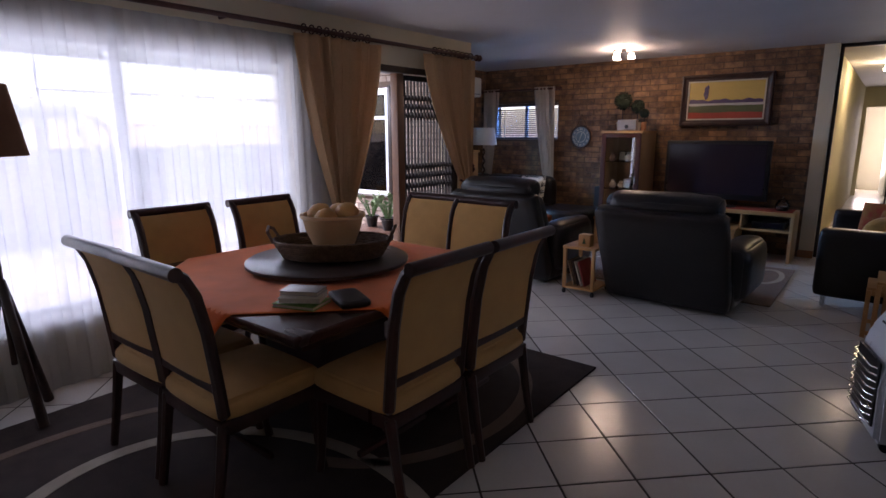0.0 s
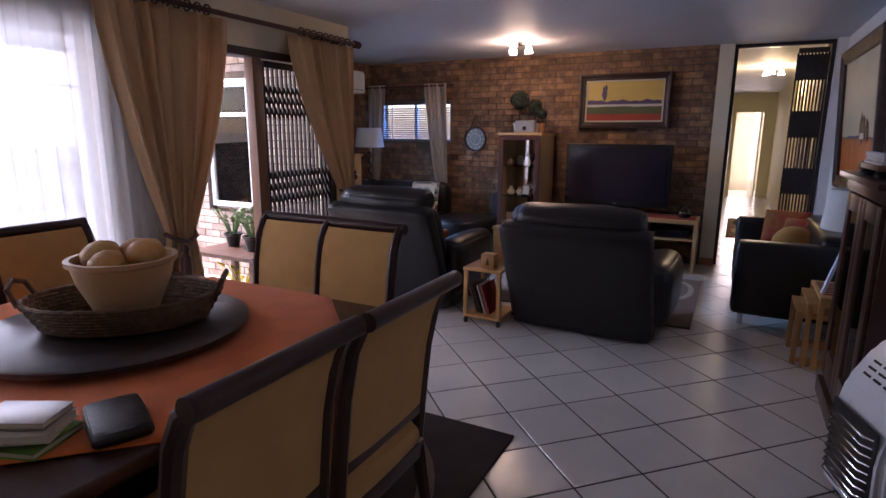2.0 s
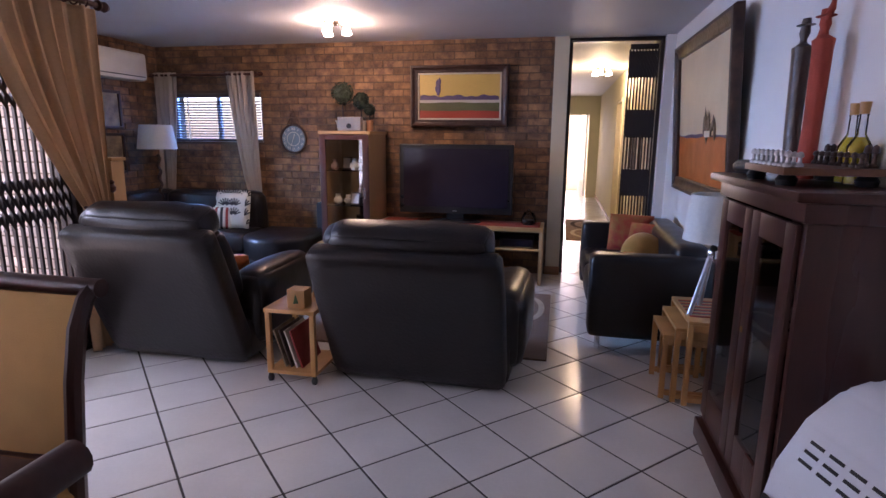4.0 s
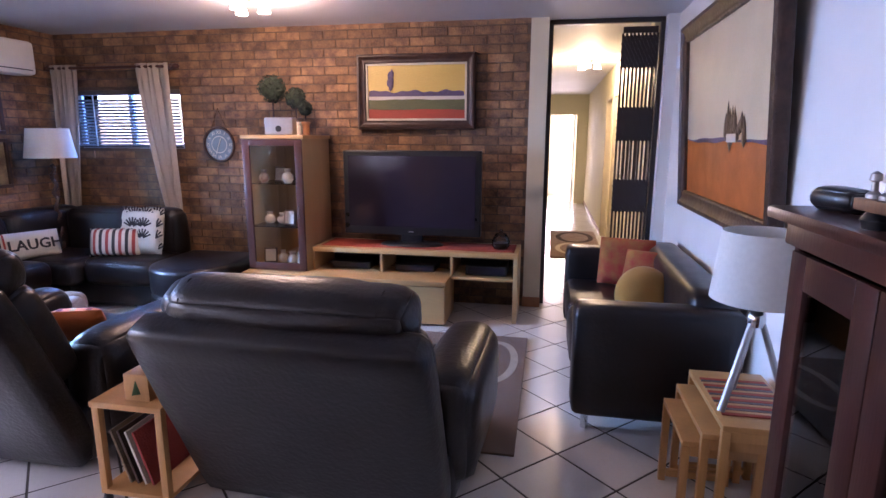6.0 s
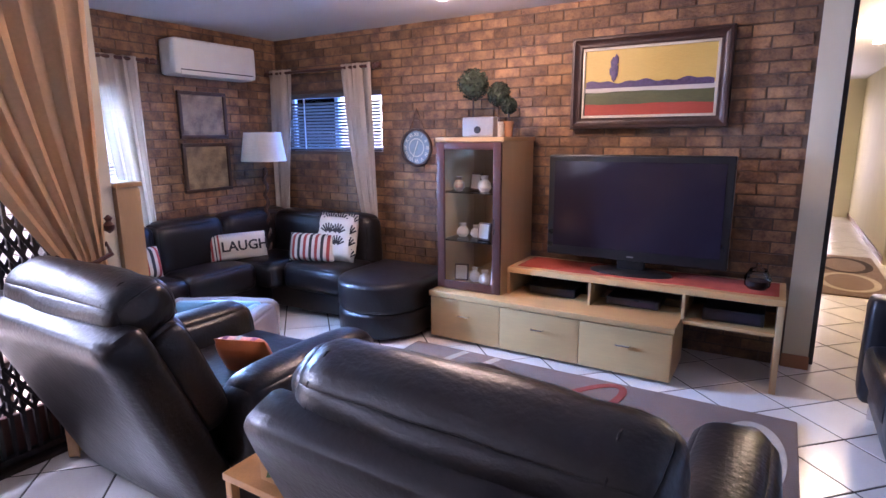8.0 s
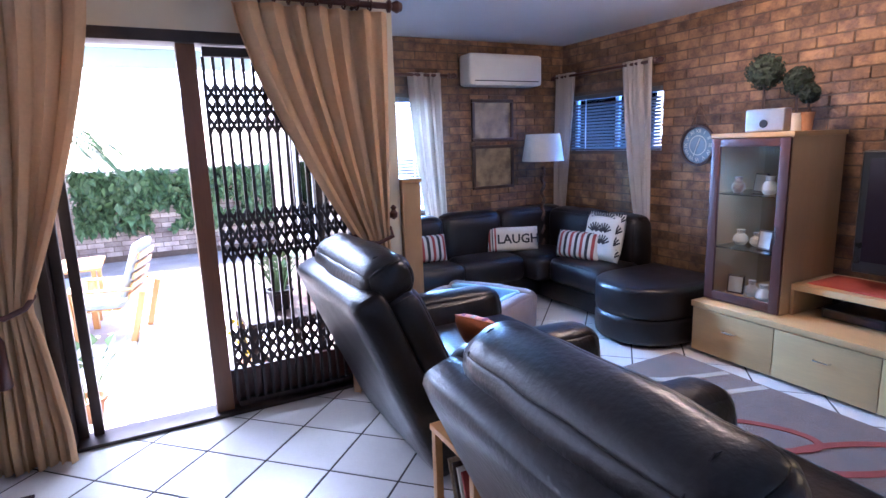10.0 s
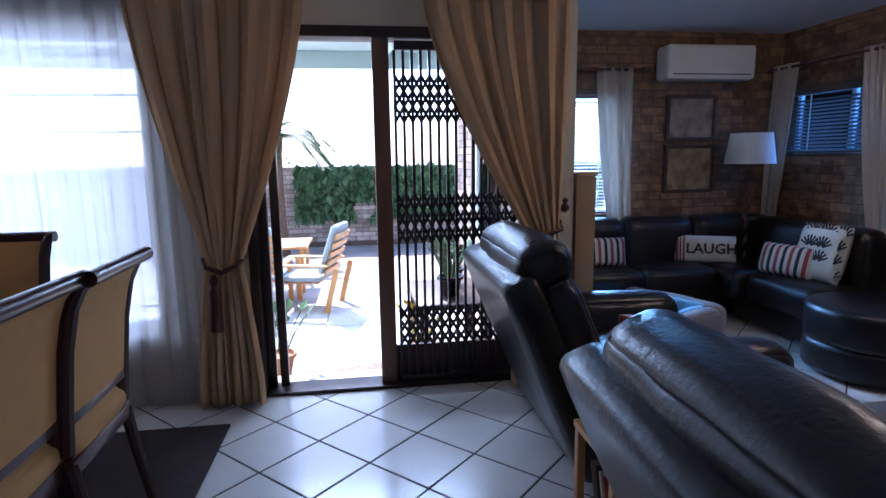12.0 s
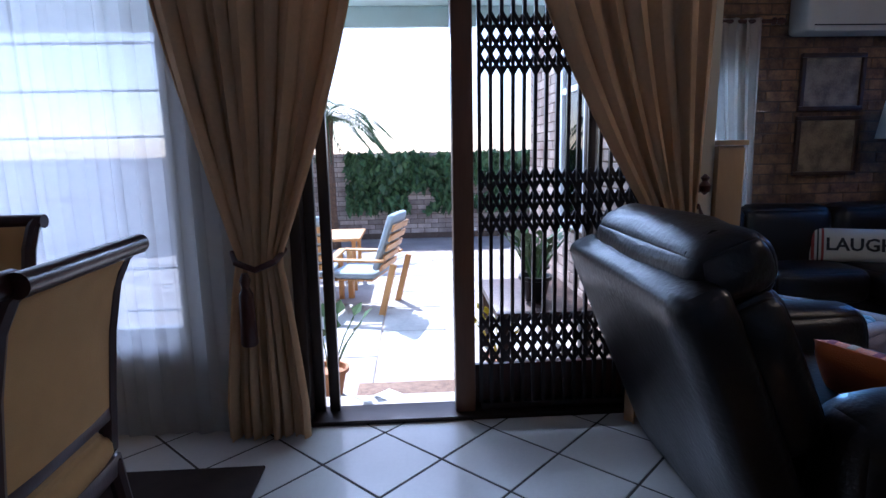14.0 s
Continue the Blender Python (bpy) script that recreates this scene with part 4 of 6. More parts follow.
# ---- seating ----
def recliner(m, label):
    """Faces local +y; the origin is under the middle of the seat."""
    t = thing("recliner_armchair", m, label, "armchair", "leather recliners")
    part("base", soft((-0.50, -0.36, 0.03), (0.50, 0.42, 0.30), 0.05, 6), M_LEATHER, t)
    part("seat", soft((-0.33, -0.25, 0.24), (0.33, 0.50, 0.46), 0.09, 8, 0.015, 0.008), M_LEATHER, t)
    for s in (-1, 1):
        part("arm", soft((s * 0.44 - 0.13, -0.30, 0.10), (s * 0.44 + 0.13, 0.50, 0.60), 0.11, 8, 0.012, 0.012, seed=s), M_LEATHER, t)
    lean = pose(0, -0.30, 0.05, 23)
    part("back_shell", soft((-0.49, -0.10, 0.0), (0.49, 0.06, 0.94), 0.05, 8, 0.006, 0.003, m=lean), M_LEATHER, t)
    part("back_cushion", soft((-0.44, 0.02, 0.35), (0.44, 0.22, 0.86), 0.09, 8, 0.02, 0.012, m=lean), M_LEATHER, t)
    part("headrest", soft((-0.43, 0.0, 0.82), (0.43, 0.24, 1.02), 0.10, 12, 0.012, 0.022, m=lean, seed=4), M_LEATHER, t)
    for s in (-1, 1):
        part("seam", tube([lean @ Vector((s * 0.33, -0.008, 0.93)), lean @ Vector((s * 0.33, 0.035, 1.0)), lean @ Vector((s * 0.33, 0.12, 1.025)), lean @ Vector((s * 0.33, 0.22, 0.98))], 0.0025, 6), M_STITCH, t)
        part("foot", lathe([(0.02, 0), (0.025, 0.04)], (s * 0.40, -0.28, 0), 10), M_BLACK, t)
        part("foot", lathe([(0.02, 0), (0.025, 0.04)], (s * 0.40, 0.34, 0), 10), M_BLACK, t)
    return t


recliner(pose(-1.55, 5.25, 0, 0, 0, -2) @ Matrix.Diagonal((1.07, 1, 0.955, 1)), "dark brown leather recliner armchair seen from behind")
recliner(pose(-3.17, 5.28, 0, 0, 0, 0), "dark brown leather recliner armchair beside sliding door")


def cushion(name, m, w, h, d, material, label, stripes=()):
    """A stuffed cushion standing in local XZ."""
    t = thing(name, m, label, "cushion")

    def shape(u, v, s):
        x, z = (u - 0.5) * w, (v - 0.5) * h
        k = max(0, (1 - (2 * u - 1) ** 4) * (1 - (2 * v - 1) ** 4)) ** 0.6
        pin = 1 - 0.06 * (1 - k)
        return Vector((x * pin, s * d / 2 * k, h / 2 + z * pin))

    bm = bmesh.new()
    sheet(16, 12, lambda u, v: shape(u, v, -1), bm)
    sheet(16, 12, lambda u, v: shape(1 - u, v, 1), bm)
    bmesh.ops.remove_doubles(bm, verts=bm.verts, dist=1e-4)
    part("cover", bm, material, t)
    for a, b, mm in stripes:
        bm = sheet(3, 12, lambda u, v: shape(a + (b - a) * u, v, -1) + Vector((0, -0.0025, 0)))
        part("stripe", bm, mm, t)
    return t


def corner_sofa():
    t = thing("corner_sofa", pose(0, 0, 0), "dark brown leather corner sofa along two brick walls", "sofa")
    x0, y1 = XA + 0.03, YT - 0.18
    part("base", box((x0, 5.62, 0.04), (x0 + 0.60, y1, 0.24), 0.02), M_LEATHER, t)
    part("base", box((x0 + 0.60, y1 - 0.62, 0.04), (-3.95, y1, 0.24), 0.02), M_LEATHER, t)
    for a, b in ((5.62, 6.26), (6.26, 6.90)):
        part("seat_cushion", soft((x0 + 0.22, a, 0.22), (x0 + 0.64, b, 0.45), 0.07, 8, 0.01, 0.006), M_LEATHER, t)
        part("back_cushion", soft((x0, a, 0.30), (x0 + 0.26, b, 0.83), 0.09, 8, 0.012, 0.012), M_LEATHER, t)
    part("corner_cushion", soft((x0 + 0.22, 6.90, 0.22), (x0 + 0.80, y1 - 0.2, 0.45), 0.07, 8, 0.01, 0.006), M_LEATHER, t)
    part("corner_back", soft((x0, 6.90, 0.30), (x0 + 0.28, y1, 0.83), 0.09, 8, 0.012, 0.012), M_LEATHER, t)
    part("back_cushion", soft((x0 + 0.26, y1 - 0.26, 0.30), (-4.48, y1, 0.83), 0.09, 8, 0.012, 0.012), M_LEATHER, t)
    part("back_cushion", soft((-4.48, y1 - 0.26, 0.30), (-4.02, y1, 0.83), 0.09, 8, 0.012, 0.012), M_LEATHER, t)
    part("seat_cushion", soft((x0 + 0.80, y1 - 0.68, 0.22), (-3.95, y1 - 0.2, 0.45), 0.07, 8, 0.01, 0.006), M_LEATHER, t)


corner_sofa()
def rounded_block(x0, x1, y0, y1, r, z0, z1):
    """An upholstered block whose two front corners (towards -y) are rounded by r."""
    out = [(x1, y1), (x0, y1)]
    for cx, a0 in ((x0 + r, 180), (x1 - r, 270)):
        out += [(cx + r * math.cos(radians(a0 + 9 * k)), y0 + r + r * math.sin(radians(a0 + 9 * k))) for k in range(11)]
    cx, cy = (x0 + x1) / 2, (y0 + y1) / 2
    bm = bmesh.new()
    rows = []
    for inset, z in ((0.03, z0), (0.008, z0 + 0.012), (0.0, z0 + 0.03), (0.0, z1 - 0.04), (0.012, z1 - 0.015), (0.05, z1), (0.16, z1 + 0.008)):
        rows.append([bm.verts.new((x + (cx - x) * inset, y + (cy - y) * inset, z)) for x, y in out])
    for p, q in zip(rows, rows[1:]):
        for i in range(len(out)):
            j = (i + 1) % len(out)
            bm.faces.new((p[i], p[j], q[j], q[i]))
    bm.faces.new(rows[0][::-1])
    bm.faces.new(rows[-1])
    bmesh.ops.recalc_face_normals(bm, faces=bm.faces)
    return bm


ot = thing("ottoman", pose(-3.62, 7.20, 0), "rounded dark brown leather ottoman at sofa end", "ottoman")
for z0, z1 in ((0.03, 0.22), (0.22, 0.44)):
    part("section", rounded_block(-0.36, 0.36, -0.42, 0.42, 0.34, z0, z1), M_LEATHER, ot)
cu = cushion("lettered_cushion", pose(-5.06, 6.93, 0.44, -14, 0, 66), 0.52, 0.25, 0.13, M_CREAMP, "white cushion lettered LAUGH with striped ends on sofa", ((0.02, 0.06, M_RED), (0.09, 0.11, M_DARKCLOTH), (0.14, 0.17, M_RED)))
part("lettering", writing("LAUGH", 0.122, 0.003, pose(0.04, -0.068, 0.12, 90)), M_DARKCLOTH, cu)
st = [(0.03 + 0.12 * i, 0.09 + 0.12 * i, M_RED if i % 2 else M_DARKCLOTH) for i in range(8)]
cushion("striped_cushion", pose(-4.44, 7.17, 0.44, -14, 0, 14), 0.46, 0.26, 0.14, M_CREAMP, "red and cream striped cushion on sofa", st)
cushion("striped_cushion", pose(-5.08, 6.0, 0.44, -14, 0, 85), 0.44, 0.26, 0.14, M_CREAMP, "red and cream striped cushion on sofa", st)
pc = cushion("patterned_cushion", pose(-4.26, 7.27, 0.44, -14, 0, 4), 0.42, 0.44, 0.15, M_CREAMP, "black and cream fan patterned square cushion on sofa")
for i in range(4):
    for j in range(4):
        for k in range(7):
            a = radians(25 + 21.7 * k)
            p, q = Vector((-0.15 + 0.1 * i, -0.060, 0.05 + 0.1 * j)), Vector((math.cos(a) * 0.05, 0, math.sin(a) * 0.07))
            e = 0.055 * (abs(p.x) / 0.2) ** 3 + 0.055 * (abs(p.z - 0.2) / 0.2) ** 3
            p.y = -0.079 + e
            part("fan_stroke", box((-0.0065, 0, 0.014), (0.0065, 0.004, 0.086), m=Matrix.Translation(p) @ pose(0, 0, 0, 0, 90 - math.degrees(a), 0)), M_DARKCLOTH, pc, smooth=False)


def leather_sofa():
    t = thing("leather_sofa", pose(0, 0, 0), "black leather two-seater sofa against white wall", "sofa")
    x0, x1, y0, y1 = -0.56, XR - 0.02, 5.66, 7.36
    part("base", box((x0 + 0.04, y0 + 0.16, 0.12), (x1, y1 - 0.16, 0.30), 0.02), M_LEATHER2, t)
    for a, b in ((y0 + 0.17, (y0 + y1) / 2), ((y0 + y1) / 2, y1 - 0.17)):
        part("seat_cushion", soft((x0, a, 0.27), (x1 - 0.18, b, 0.45), 0.05, 8, 0.01, 0.004), M_LEATHER2, t)
    part("backrest", soft((x1 - 0.24, y0 + 0.10, 0.25), (x1, y1 - 0.10, 0.74), 0.06, 8, 0.004, 0.004), M_LEATHER2, t)
    for a, b in ((y0, y0 + 0.18), (y1 - 0.18, y1)):
        part("arm", soft((x0, a, 0.10), (x1, b, 0.68), 0.045, 8, 0.003, 0.003), M_LEATHER2, t)
    for x in (x0 + 0.08, x1 - 0.08):
        for y in (y0 + 0.1, y1 - 0.1):
            part("leg", rod((x, y, 0), (x, y, 0.11), 0.02), M_CHROME, t)


leather_sofa()
cushion("floral_cushion", pose(-0.16, 6.98, 0.45, -22, 0, -12), 0.40, 0.36, 0.14, M_REDFLOWER, "red and gold floral cushion on black sofa")
cushion("floral_cushion", pose(-0.06, 6.74, 0.45, -25, 0, -25), 0.36, 0.32, 0.13, M_REDFLOWER, "red and gold floral cushion on black sofa")
rc = tagged(part("round_cushion", lathe([(0.01, -0.055), (0.12, -0.05), (0.17, -0.02), (0.178, 0), (0.17, 0.02), (0.12, 0.05), (0.01, 0.055)], seg=32), M_MUSTARD), "round mustard plush cushion leaning on sofa", "cushion")
rc.matrix_world = pose(-0.12, 6.40, 0.55, 75, 0, 10)

# ---- television wall ----
b = thing("low_bench", pose(0, 0, 0), "pale beech low bench with three drawers", "drawer unit")
BX0, BX1, BY = -3.19, -1.48, 7.13
part("top", box((BX0 - 0.01, BY - 0.01, 0.335), (BX1 + 0.01, BY + 0.46, 0.375), 0.004), M_OAK, b)
part("carcass", box((BX0, BY + 0.02, 0.02), (BX1, BY + 0.45, 0.335)), M_OAK, b, smooth=False)
for i in range(3):
    w = (BX1 - BX0) / 3
    d = part("drawer_front", box((BX0 + w * i + 0.002, BY, 0.025), (BX0 + w * (i + 1) - 0.002, BY + 0.019, 0.328), 0.002), M_OAK, b)
    cx = BX0 + w * (i + 0.5)
    part("handle", tube([(cx - 0.045, BY, 0.215), (cx - 0.04, BY - 0.022, 0.215), (cx + 0.04, BY - 0.022, 0.215), (cx + 0.045, BY, 0.215)], 0.005, 8), M_CHROME, d, "chrome bow handle")
s = thing("tv_stand", pose(0, 0, 0), "pale beech television stand bridging over bench", "tv stand")
SX0, SX1, SY, SZ = -2.655, -0.925, 7.33, 0.575
part("top", box((SX0, SY, SZ - 0.04), (SX1, SY + 0.45, SZ), 0.003), M_OAK, s)
part("side_panel", box((SX1 - 0.035, SY, 0), (SX1, SY + 0.45, SZ - 0.04), 0.003), M_OAKV, s)
part("side_panel", box((SX0, SY, 0.376), (SX0 + 0.02, SY + 0.45, SZ - 0.04), 0.002), M_OAKV, s)
for x in (-2.06, -1.47):
    part("divider", box((x, SY + 0.005, 0.376), (x + 0.018, SY + 0.44, SZ - 0.04), 0.002), M_OAKV, s)
part("shelf", box((-1.46, SY + 0.01, 0.345), (SX1 - 0.036, SY + 0.44, 0.365), 0.002), M_OAK, s)
part("back_panel", box((SX0 + 0.02, SY + 0.44, 0.376), (SX1 - 0.036, SY + 0.448, SZ - 0.04)), M_FRAMEWOOD, s)
for nm, x0, x1, z, h in (("media_player", -2.52, -2.18, 0.376, 0.06), ("decoder", -1.96, -1.62, 0.376, 0.055), ("amplifier", -1.36, -1.02, 0.366, 0.08)):
    e = thing(nm, pose(0, 0, 0), "black " + nm.replace("_", " ") + " box on stand shelf", "media player")
    part("case", box((x0, SY + 0.10, z), (x1, SY + 0.36, z + h), 0.006), M_BLACK, e)
    part("fascia", box((x0 + 0.02, SY + 0.097, z + 0.012), (x1 - 0.02, SY + 0.0995, z + h - 0.012)), M_SCREEN, e, smooth=False)
ru2 = tagged(part("table_runner", sheet(40, 10, lambda u, v: Vector((-2.60 + 1.64 * u, SY + 0.06 + 0.34 * v + 0.008 * math.sin(u * 20), SZ + 0.003 + 0.0012 * noise.noise((u * 30, v * 8, 0))))), M_RUNNER), "red woven runner along stand top", "runner")
thicken(ru2, 0.003)
tv = thing("television", pose(-1.843, 7.56, 0), "large black flat screen television on stand", "television")
part("bezel", box((-0.59, -0.03, 0.665), (0.59, 0.045, 1.375), 0.012, 3), M_BLACK, tv)
part("screen", box((-0.545, -0.034, 0.735), (0.545, -0.0305, 1.33)), M_SCREEN, tv, smooth=False)
part("neck", box((-0.09, -0.01, 0.60), (0.09, 0.04, 0.68), 0.01), M_BLACK, tv)
part("base", lathe([(0.17, 0.579), (0.17, 0.588), (0.15, 0.60), (0.05, 0.605)], seg=36, m=Matrix.Diagonal((1.6, 0.75, 1, 1))), M_BLACK, tv)
part("emblem", box((-0.022, -0.0335, 0.69), (0.022, -0.0305, 0.70)), M_SILVER, tv, smooth=False)
jar = thing("glass_jar", pose(-1.08, 7.53, SZ + 0.006), "round glass jar with lid on red runner", "jar")
part("bowl", lathe([(0.05, 0), (0.07, 0.02), (0.075, 0.07), (0.055, 0.105), (0.05, 0.11)], seg=20), M_CLEAR, jar)
part("filling", lathe([(0.045, 0.004), (0.062, 0.02), (0.062, 0.05)], seg=16), M_FRAMEWOOD, jar)
part("lid", lathe([(0.052, 0.111), (0.045, 0.125), (0.012, 0.135), (0.016, 0.15), (0.004, 0.16)], seg=20), M_CLEAR, jar)
d = thing("display_cabinet", pose(0, 0, 0.377), "beech and mahogany display cabinet with glass door", "cabinet")
CX0, CX1, CY0, CY1, CH = -3.19, -2.665, 7.25, 7.80, 1.12
part("top", box((CX0 - 0.012, CY0 - 0.014, CH - 0.03), (CX1 + 0.012, CY1, CH), 0.004), M_OAK, d)
part("side_panel", box((CX0, CY0, 0), (CX0 + 0.018, CY1, CH - 0.03), 0.002), M_OAKV, d)
part("side_panel", box((CX1 - 0.018, CY0, 0), (CX1, CY1, CH - 0.03), 0.002), M_OAKV, d)
part("back_panel", box((CX0 + 0.018, CY1 - 0.012, 0), (CX1 - 0.018, CY1, CH - 0.03)), M_MIRROR, d, "mirrored back")
part("bottom", box((CX0 + 0.018, CY0, 0), (CX1 - 0.018, CY1 - 0.012, 0.02)), M_OAK, d)
dr = part("door", box((CX0 + 0.003, CY0 - 0.02, 0.005), (CX0 + 0.065, CY0 - 0.002, CH - 0.035), 0.003), M_REDWOOD, d, "mahogany door frame")
for lo, hi in (((CX1 - 0.065, CY0 - 0.02, 0.005), (CX1 - 0.003, CY0 - 0.002, CH - 0.035)), ((CX0 + 0.065, CY0 - 0.02, 0.005), (CX1 - 0.065, CY0 - 0.002, 0.065)), ((CX0 + 0.065, CY0 - 0.02, CH - 0.085), (CX1 - 0.065, CY0 - 0.002, CH - 0.035))):
    part("rail", box(lo, hi, 0.003), M_REDWOOD, dr)
part("pane", box((CX0 + 0.06, CY0 - 0.012, 0.06), (CX1 - 0.06, CY0 - 0.009, CH - 0.08)), M_CLEAR, dr, smooth=False).visible_shadow = False
part("handle", rod((CX1 - 0.04, CY0 - 0.045, 0.45), (CX1 - 0.04, CY0 - 0.045, 0.56), 0.006), M_CHROME, dr)
for z in (0.36, 0.72):
    part("glass_shelf", box((CX0 + 0.02, CY0 + 0.02, z), (CX1 - 0.02, CY1 - 0.02, z + 0.006)), M_CLEAR, d, smooth=False).visible_shadow = False
rnd = random.Random(5)
for z in (0.397, 0.744, 1.104):
    for i in range(4):
        x, y = CX0 + 0.10 + i * 0.108, CY0 + 0.09 + 0.14 * rnd.random()
        h, w = 0.09 + 0.09 * rnd.random(), 0.042 + 0.012 * rnd.random()
        mm = (M_CHINA, M_CREAMP, M_GOLD, M_BOWL)[rnd.randrange(4)]
        if (i + int(z * 10)) % 3 == 0:
            o = part("photo_frame", box((-0.055, -0.008, 0), (0.055, 0.008, 0.13), 0.004, m=pose(0, 0, 0, -8)), M_FRAMEWOOD)
            tagged(o, "small dark photo frame on glass shelf", "photo frame")
            part("photo", box((-0.045, -0.0105, 0.012), (0.045, -0.0085, 0.118), m=pose(0, 0, 0, -8)), M_PAINTW, o, smooth=False)
        else:
            o = tagged(part("ornament", lathe([(w * 0.6, 0), (w, h * 0.25), (w * 0.9, h * 0.55), (w * 0.45, h * 0.75), (w * 0.6, h), (w * 0.5, h)], seg=16), mm), "small china ornament on glass shelf", "ornament")
        o.matrix_world = pose(x, y, z, 0, 0, rnd.uniform(-20, 20))


def foliage_ball(r, count, seed, size):
    bm = bmesh.new()
    rr = random.Random(seed)
    bmesh.ops.create_icosphere(bm, subdivisions=2, radius=r * 0.86)
    for _ in range(count):
        v = Vector((rr.gauss(0, 1), rr.gauss(0, 1), rr.gauss(0, 1))).normalized()
        q = v.to_track_quat("Z", "Y").to_matrix().to_4x4()
        m = Matrix.Translation(v * r * rr.uniform(0.88, 1.0)) @ q @ pose(0, 0, 0, rr.uniform(-50, 50), rr.uniform(-50, 50), rr.uniform(0, 360))
        s = size * rr.uniform(0.7, 1.2)
        a = [bm.verts.new(m @ Vector(p)) for p in ((-s, 0, 0), (0, -s * 0.5, s * 0.2), (s, 0, 0), (0, s * 0.5, s * 0.2))]
        bm.faces.new(a)
    return bm


for x, y, h, r, pm in ((-3.03, 7.50, 0.30, 0.115, M_CREAMP), (-2.86, 7.58, 0.25, 0.085, M_CREAMP), (-2.74, 7.50, 0.18, 0.055, M_TERRA)):
    tp = thing("topiary", pose(x, y, 1.498), "potted box topiary ball on cabinet top", "potted plant", "topiary balls")
    ph = 0.10
    part("pot", lathe([(r * 0.5, 0), (r * 0.62, 0.09), (r * 0.7, 0.095), (r * 0.7, 0.11), (r * 0.6, 0.11), (r * 0.55, 0.09)], seg=20), pm, tp)
    part("stem", rod((0, 0, 0.09), (0, 0, h), 0.008, 0.006, 8), M_FRAMEWOOD, tp)
    fb = part("foliage", foliage_ball(r, 420, int(r * 1000), 0.016), M_BOX, tp, smooth=False)
    fb.matrix_basis = pose(0, 0, h + r * 0.7)
rad = thing("radio", pose(-2.90, 7.36, 1.498), "small silver radio in front of topiary pots", "radio")
part("case", box((-0.125, -0.04, 0), (0.125, 0.04, 0.14), 0.012, 3), M_SILVER, rad)
part("dial", lathe([(0.025, 0), (0.025, 0.006)], seg=20, m=pose(-0.0, -0.04, 0.05, 90)), M_BLACK, rad)
ck = thing("wall_clock", pose(-3.765, YT - 0.012, 1.41), "round blue-grey wall clock hanging from rope", "clock")
part("rim", lathe([(0.155, 0), (0.165, 0.02), (0.16, 0.035), (0.145, 0.035), (0.143, 0.011)], seg=48, m=pose(0, 0, 0, 90)), M_FRAMEWOOD, ck)
part("dial", lathe([(0.142, 0.012), (0.142, 0.016)], seg=48, m=pose(0, 0, 0, 90)), M_CLOCKF, ck)
for i, n in enumerate(("XII", "I", "II", "III", "IV", "V", "VI", "VII", "VIII", "IX", "X", "XI")):
    part("numeral", writing(n, 0.042, 0.001, pose(0, -0.018, 0, 90) @ pose(0, 0, 0, 0, 0, -30 * i) @ pose(0, 0.112, 0)), M_CREAMP, ck, smooth=False)
part("inner_ring", lathe([(0.075, 0.017), (0.08, 0.018)], seg=40, m=pose(0, 0, 0, 90)), M_PAINTW, ck)
part("inner_dial", lathe([(0.072, 0.019), (0.072, 0.020)], seg=40, m=pose(0, 0, 0, 90)), M_CLOCKF, ck)
part("hand", box((-0.004, -0.025, -0.01), (0.004, -0.022, 0.06), m=pose(0, 0, 0, 0, 20, 0)), M_CREAMP, ck, smooth=False)
part("hand", box((-0.003, -0.028, -0.01), (0.003, -0.0255, 0.09), m=pose(0, 0, 0, 0, 200, 0)), M_CREAMP, ck, smooth=False)
part("rope", tube([(-0.08, -0.01, 0.14), (0, -0.01, 0.33), (0.08, -0.01, 0.14)], 0.006, 6), M_WICKER, ck)
sp = thing("loudspeaker", pose(-3.34, 7.72, 0), "narrow black floor loudspeaker against brick wall", "loudspeaker")
part("case", box((-0.08, -0.10, 0), (0.08, 0.10, 0.72), 0.008), M_BLACK, sp)
part("grille", box((-0.07, -0.106, 0.1), (0.07, -0.1005, 0.70), 0.002), M_DARKCLOTH, sp)

# ---- lamps and climate ----
def spot_cluster(m, label):
    t = thing("ceiling_light", m, label, "ceiling light")
    part("plate", lathe([(0.10, 0), (0.10, -0.018), (0.085, -0.03)], seg=28), M_CHROME, t)
    for a in (20, 140, 260):
        c, s = math.cos(radians(a)), math.sin(radians(a))
        part("arm", rod((0.03 * c, 0.03 * s, -0.03), (0.10 * c, 0.10 * s, -0.055), 0.008), M_CHROME, t)
        sh = part("shade", lathe([(0.022, 0.0), (0.03, -0.02), (0.042, -0.06), (0.040, -0.064)], (0.11 * c, 0.11 * s, -0.05), 18), M_BULB, t, "lit frosted glass shade")
        sh.visible_shadow = True
    return t


spot_cluster(pose(-2.80, 6.76, CEIL), "chrome ceiling light with three lit glass shades")
spot_cluster(pose(-0.28, 10.4, CEIL), "chrome passage ceiling light with lit glass shades")
fl = thing("floor_lamp", pose(-5.16, 7.36, 0), "floor lamp with twisted dark pole and white shade", "floor lamp")
part("base", lathe([(0.15, 0), (0.15, 0.02), (0.04, 0.05)], seg=24), M_FRAMEWOOD, fl)
pts = [(0.014 * math.cos(k * 0.9), 0.014 * math.sin(k * 0.9), 0.05 + k * 0.02) for k in range(60)]
part("pole", tube(pts, 0.018, 8), M_FRAMEWOOD, fl)
part("shade", lathe([(0.205, 1.29), (0.165, 1.55), (0.163, 1.55), (0.203, 1.29)], seg=36), M_SHADE, fl)
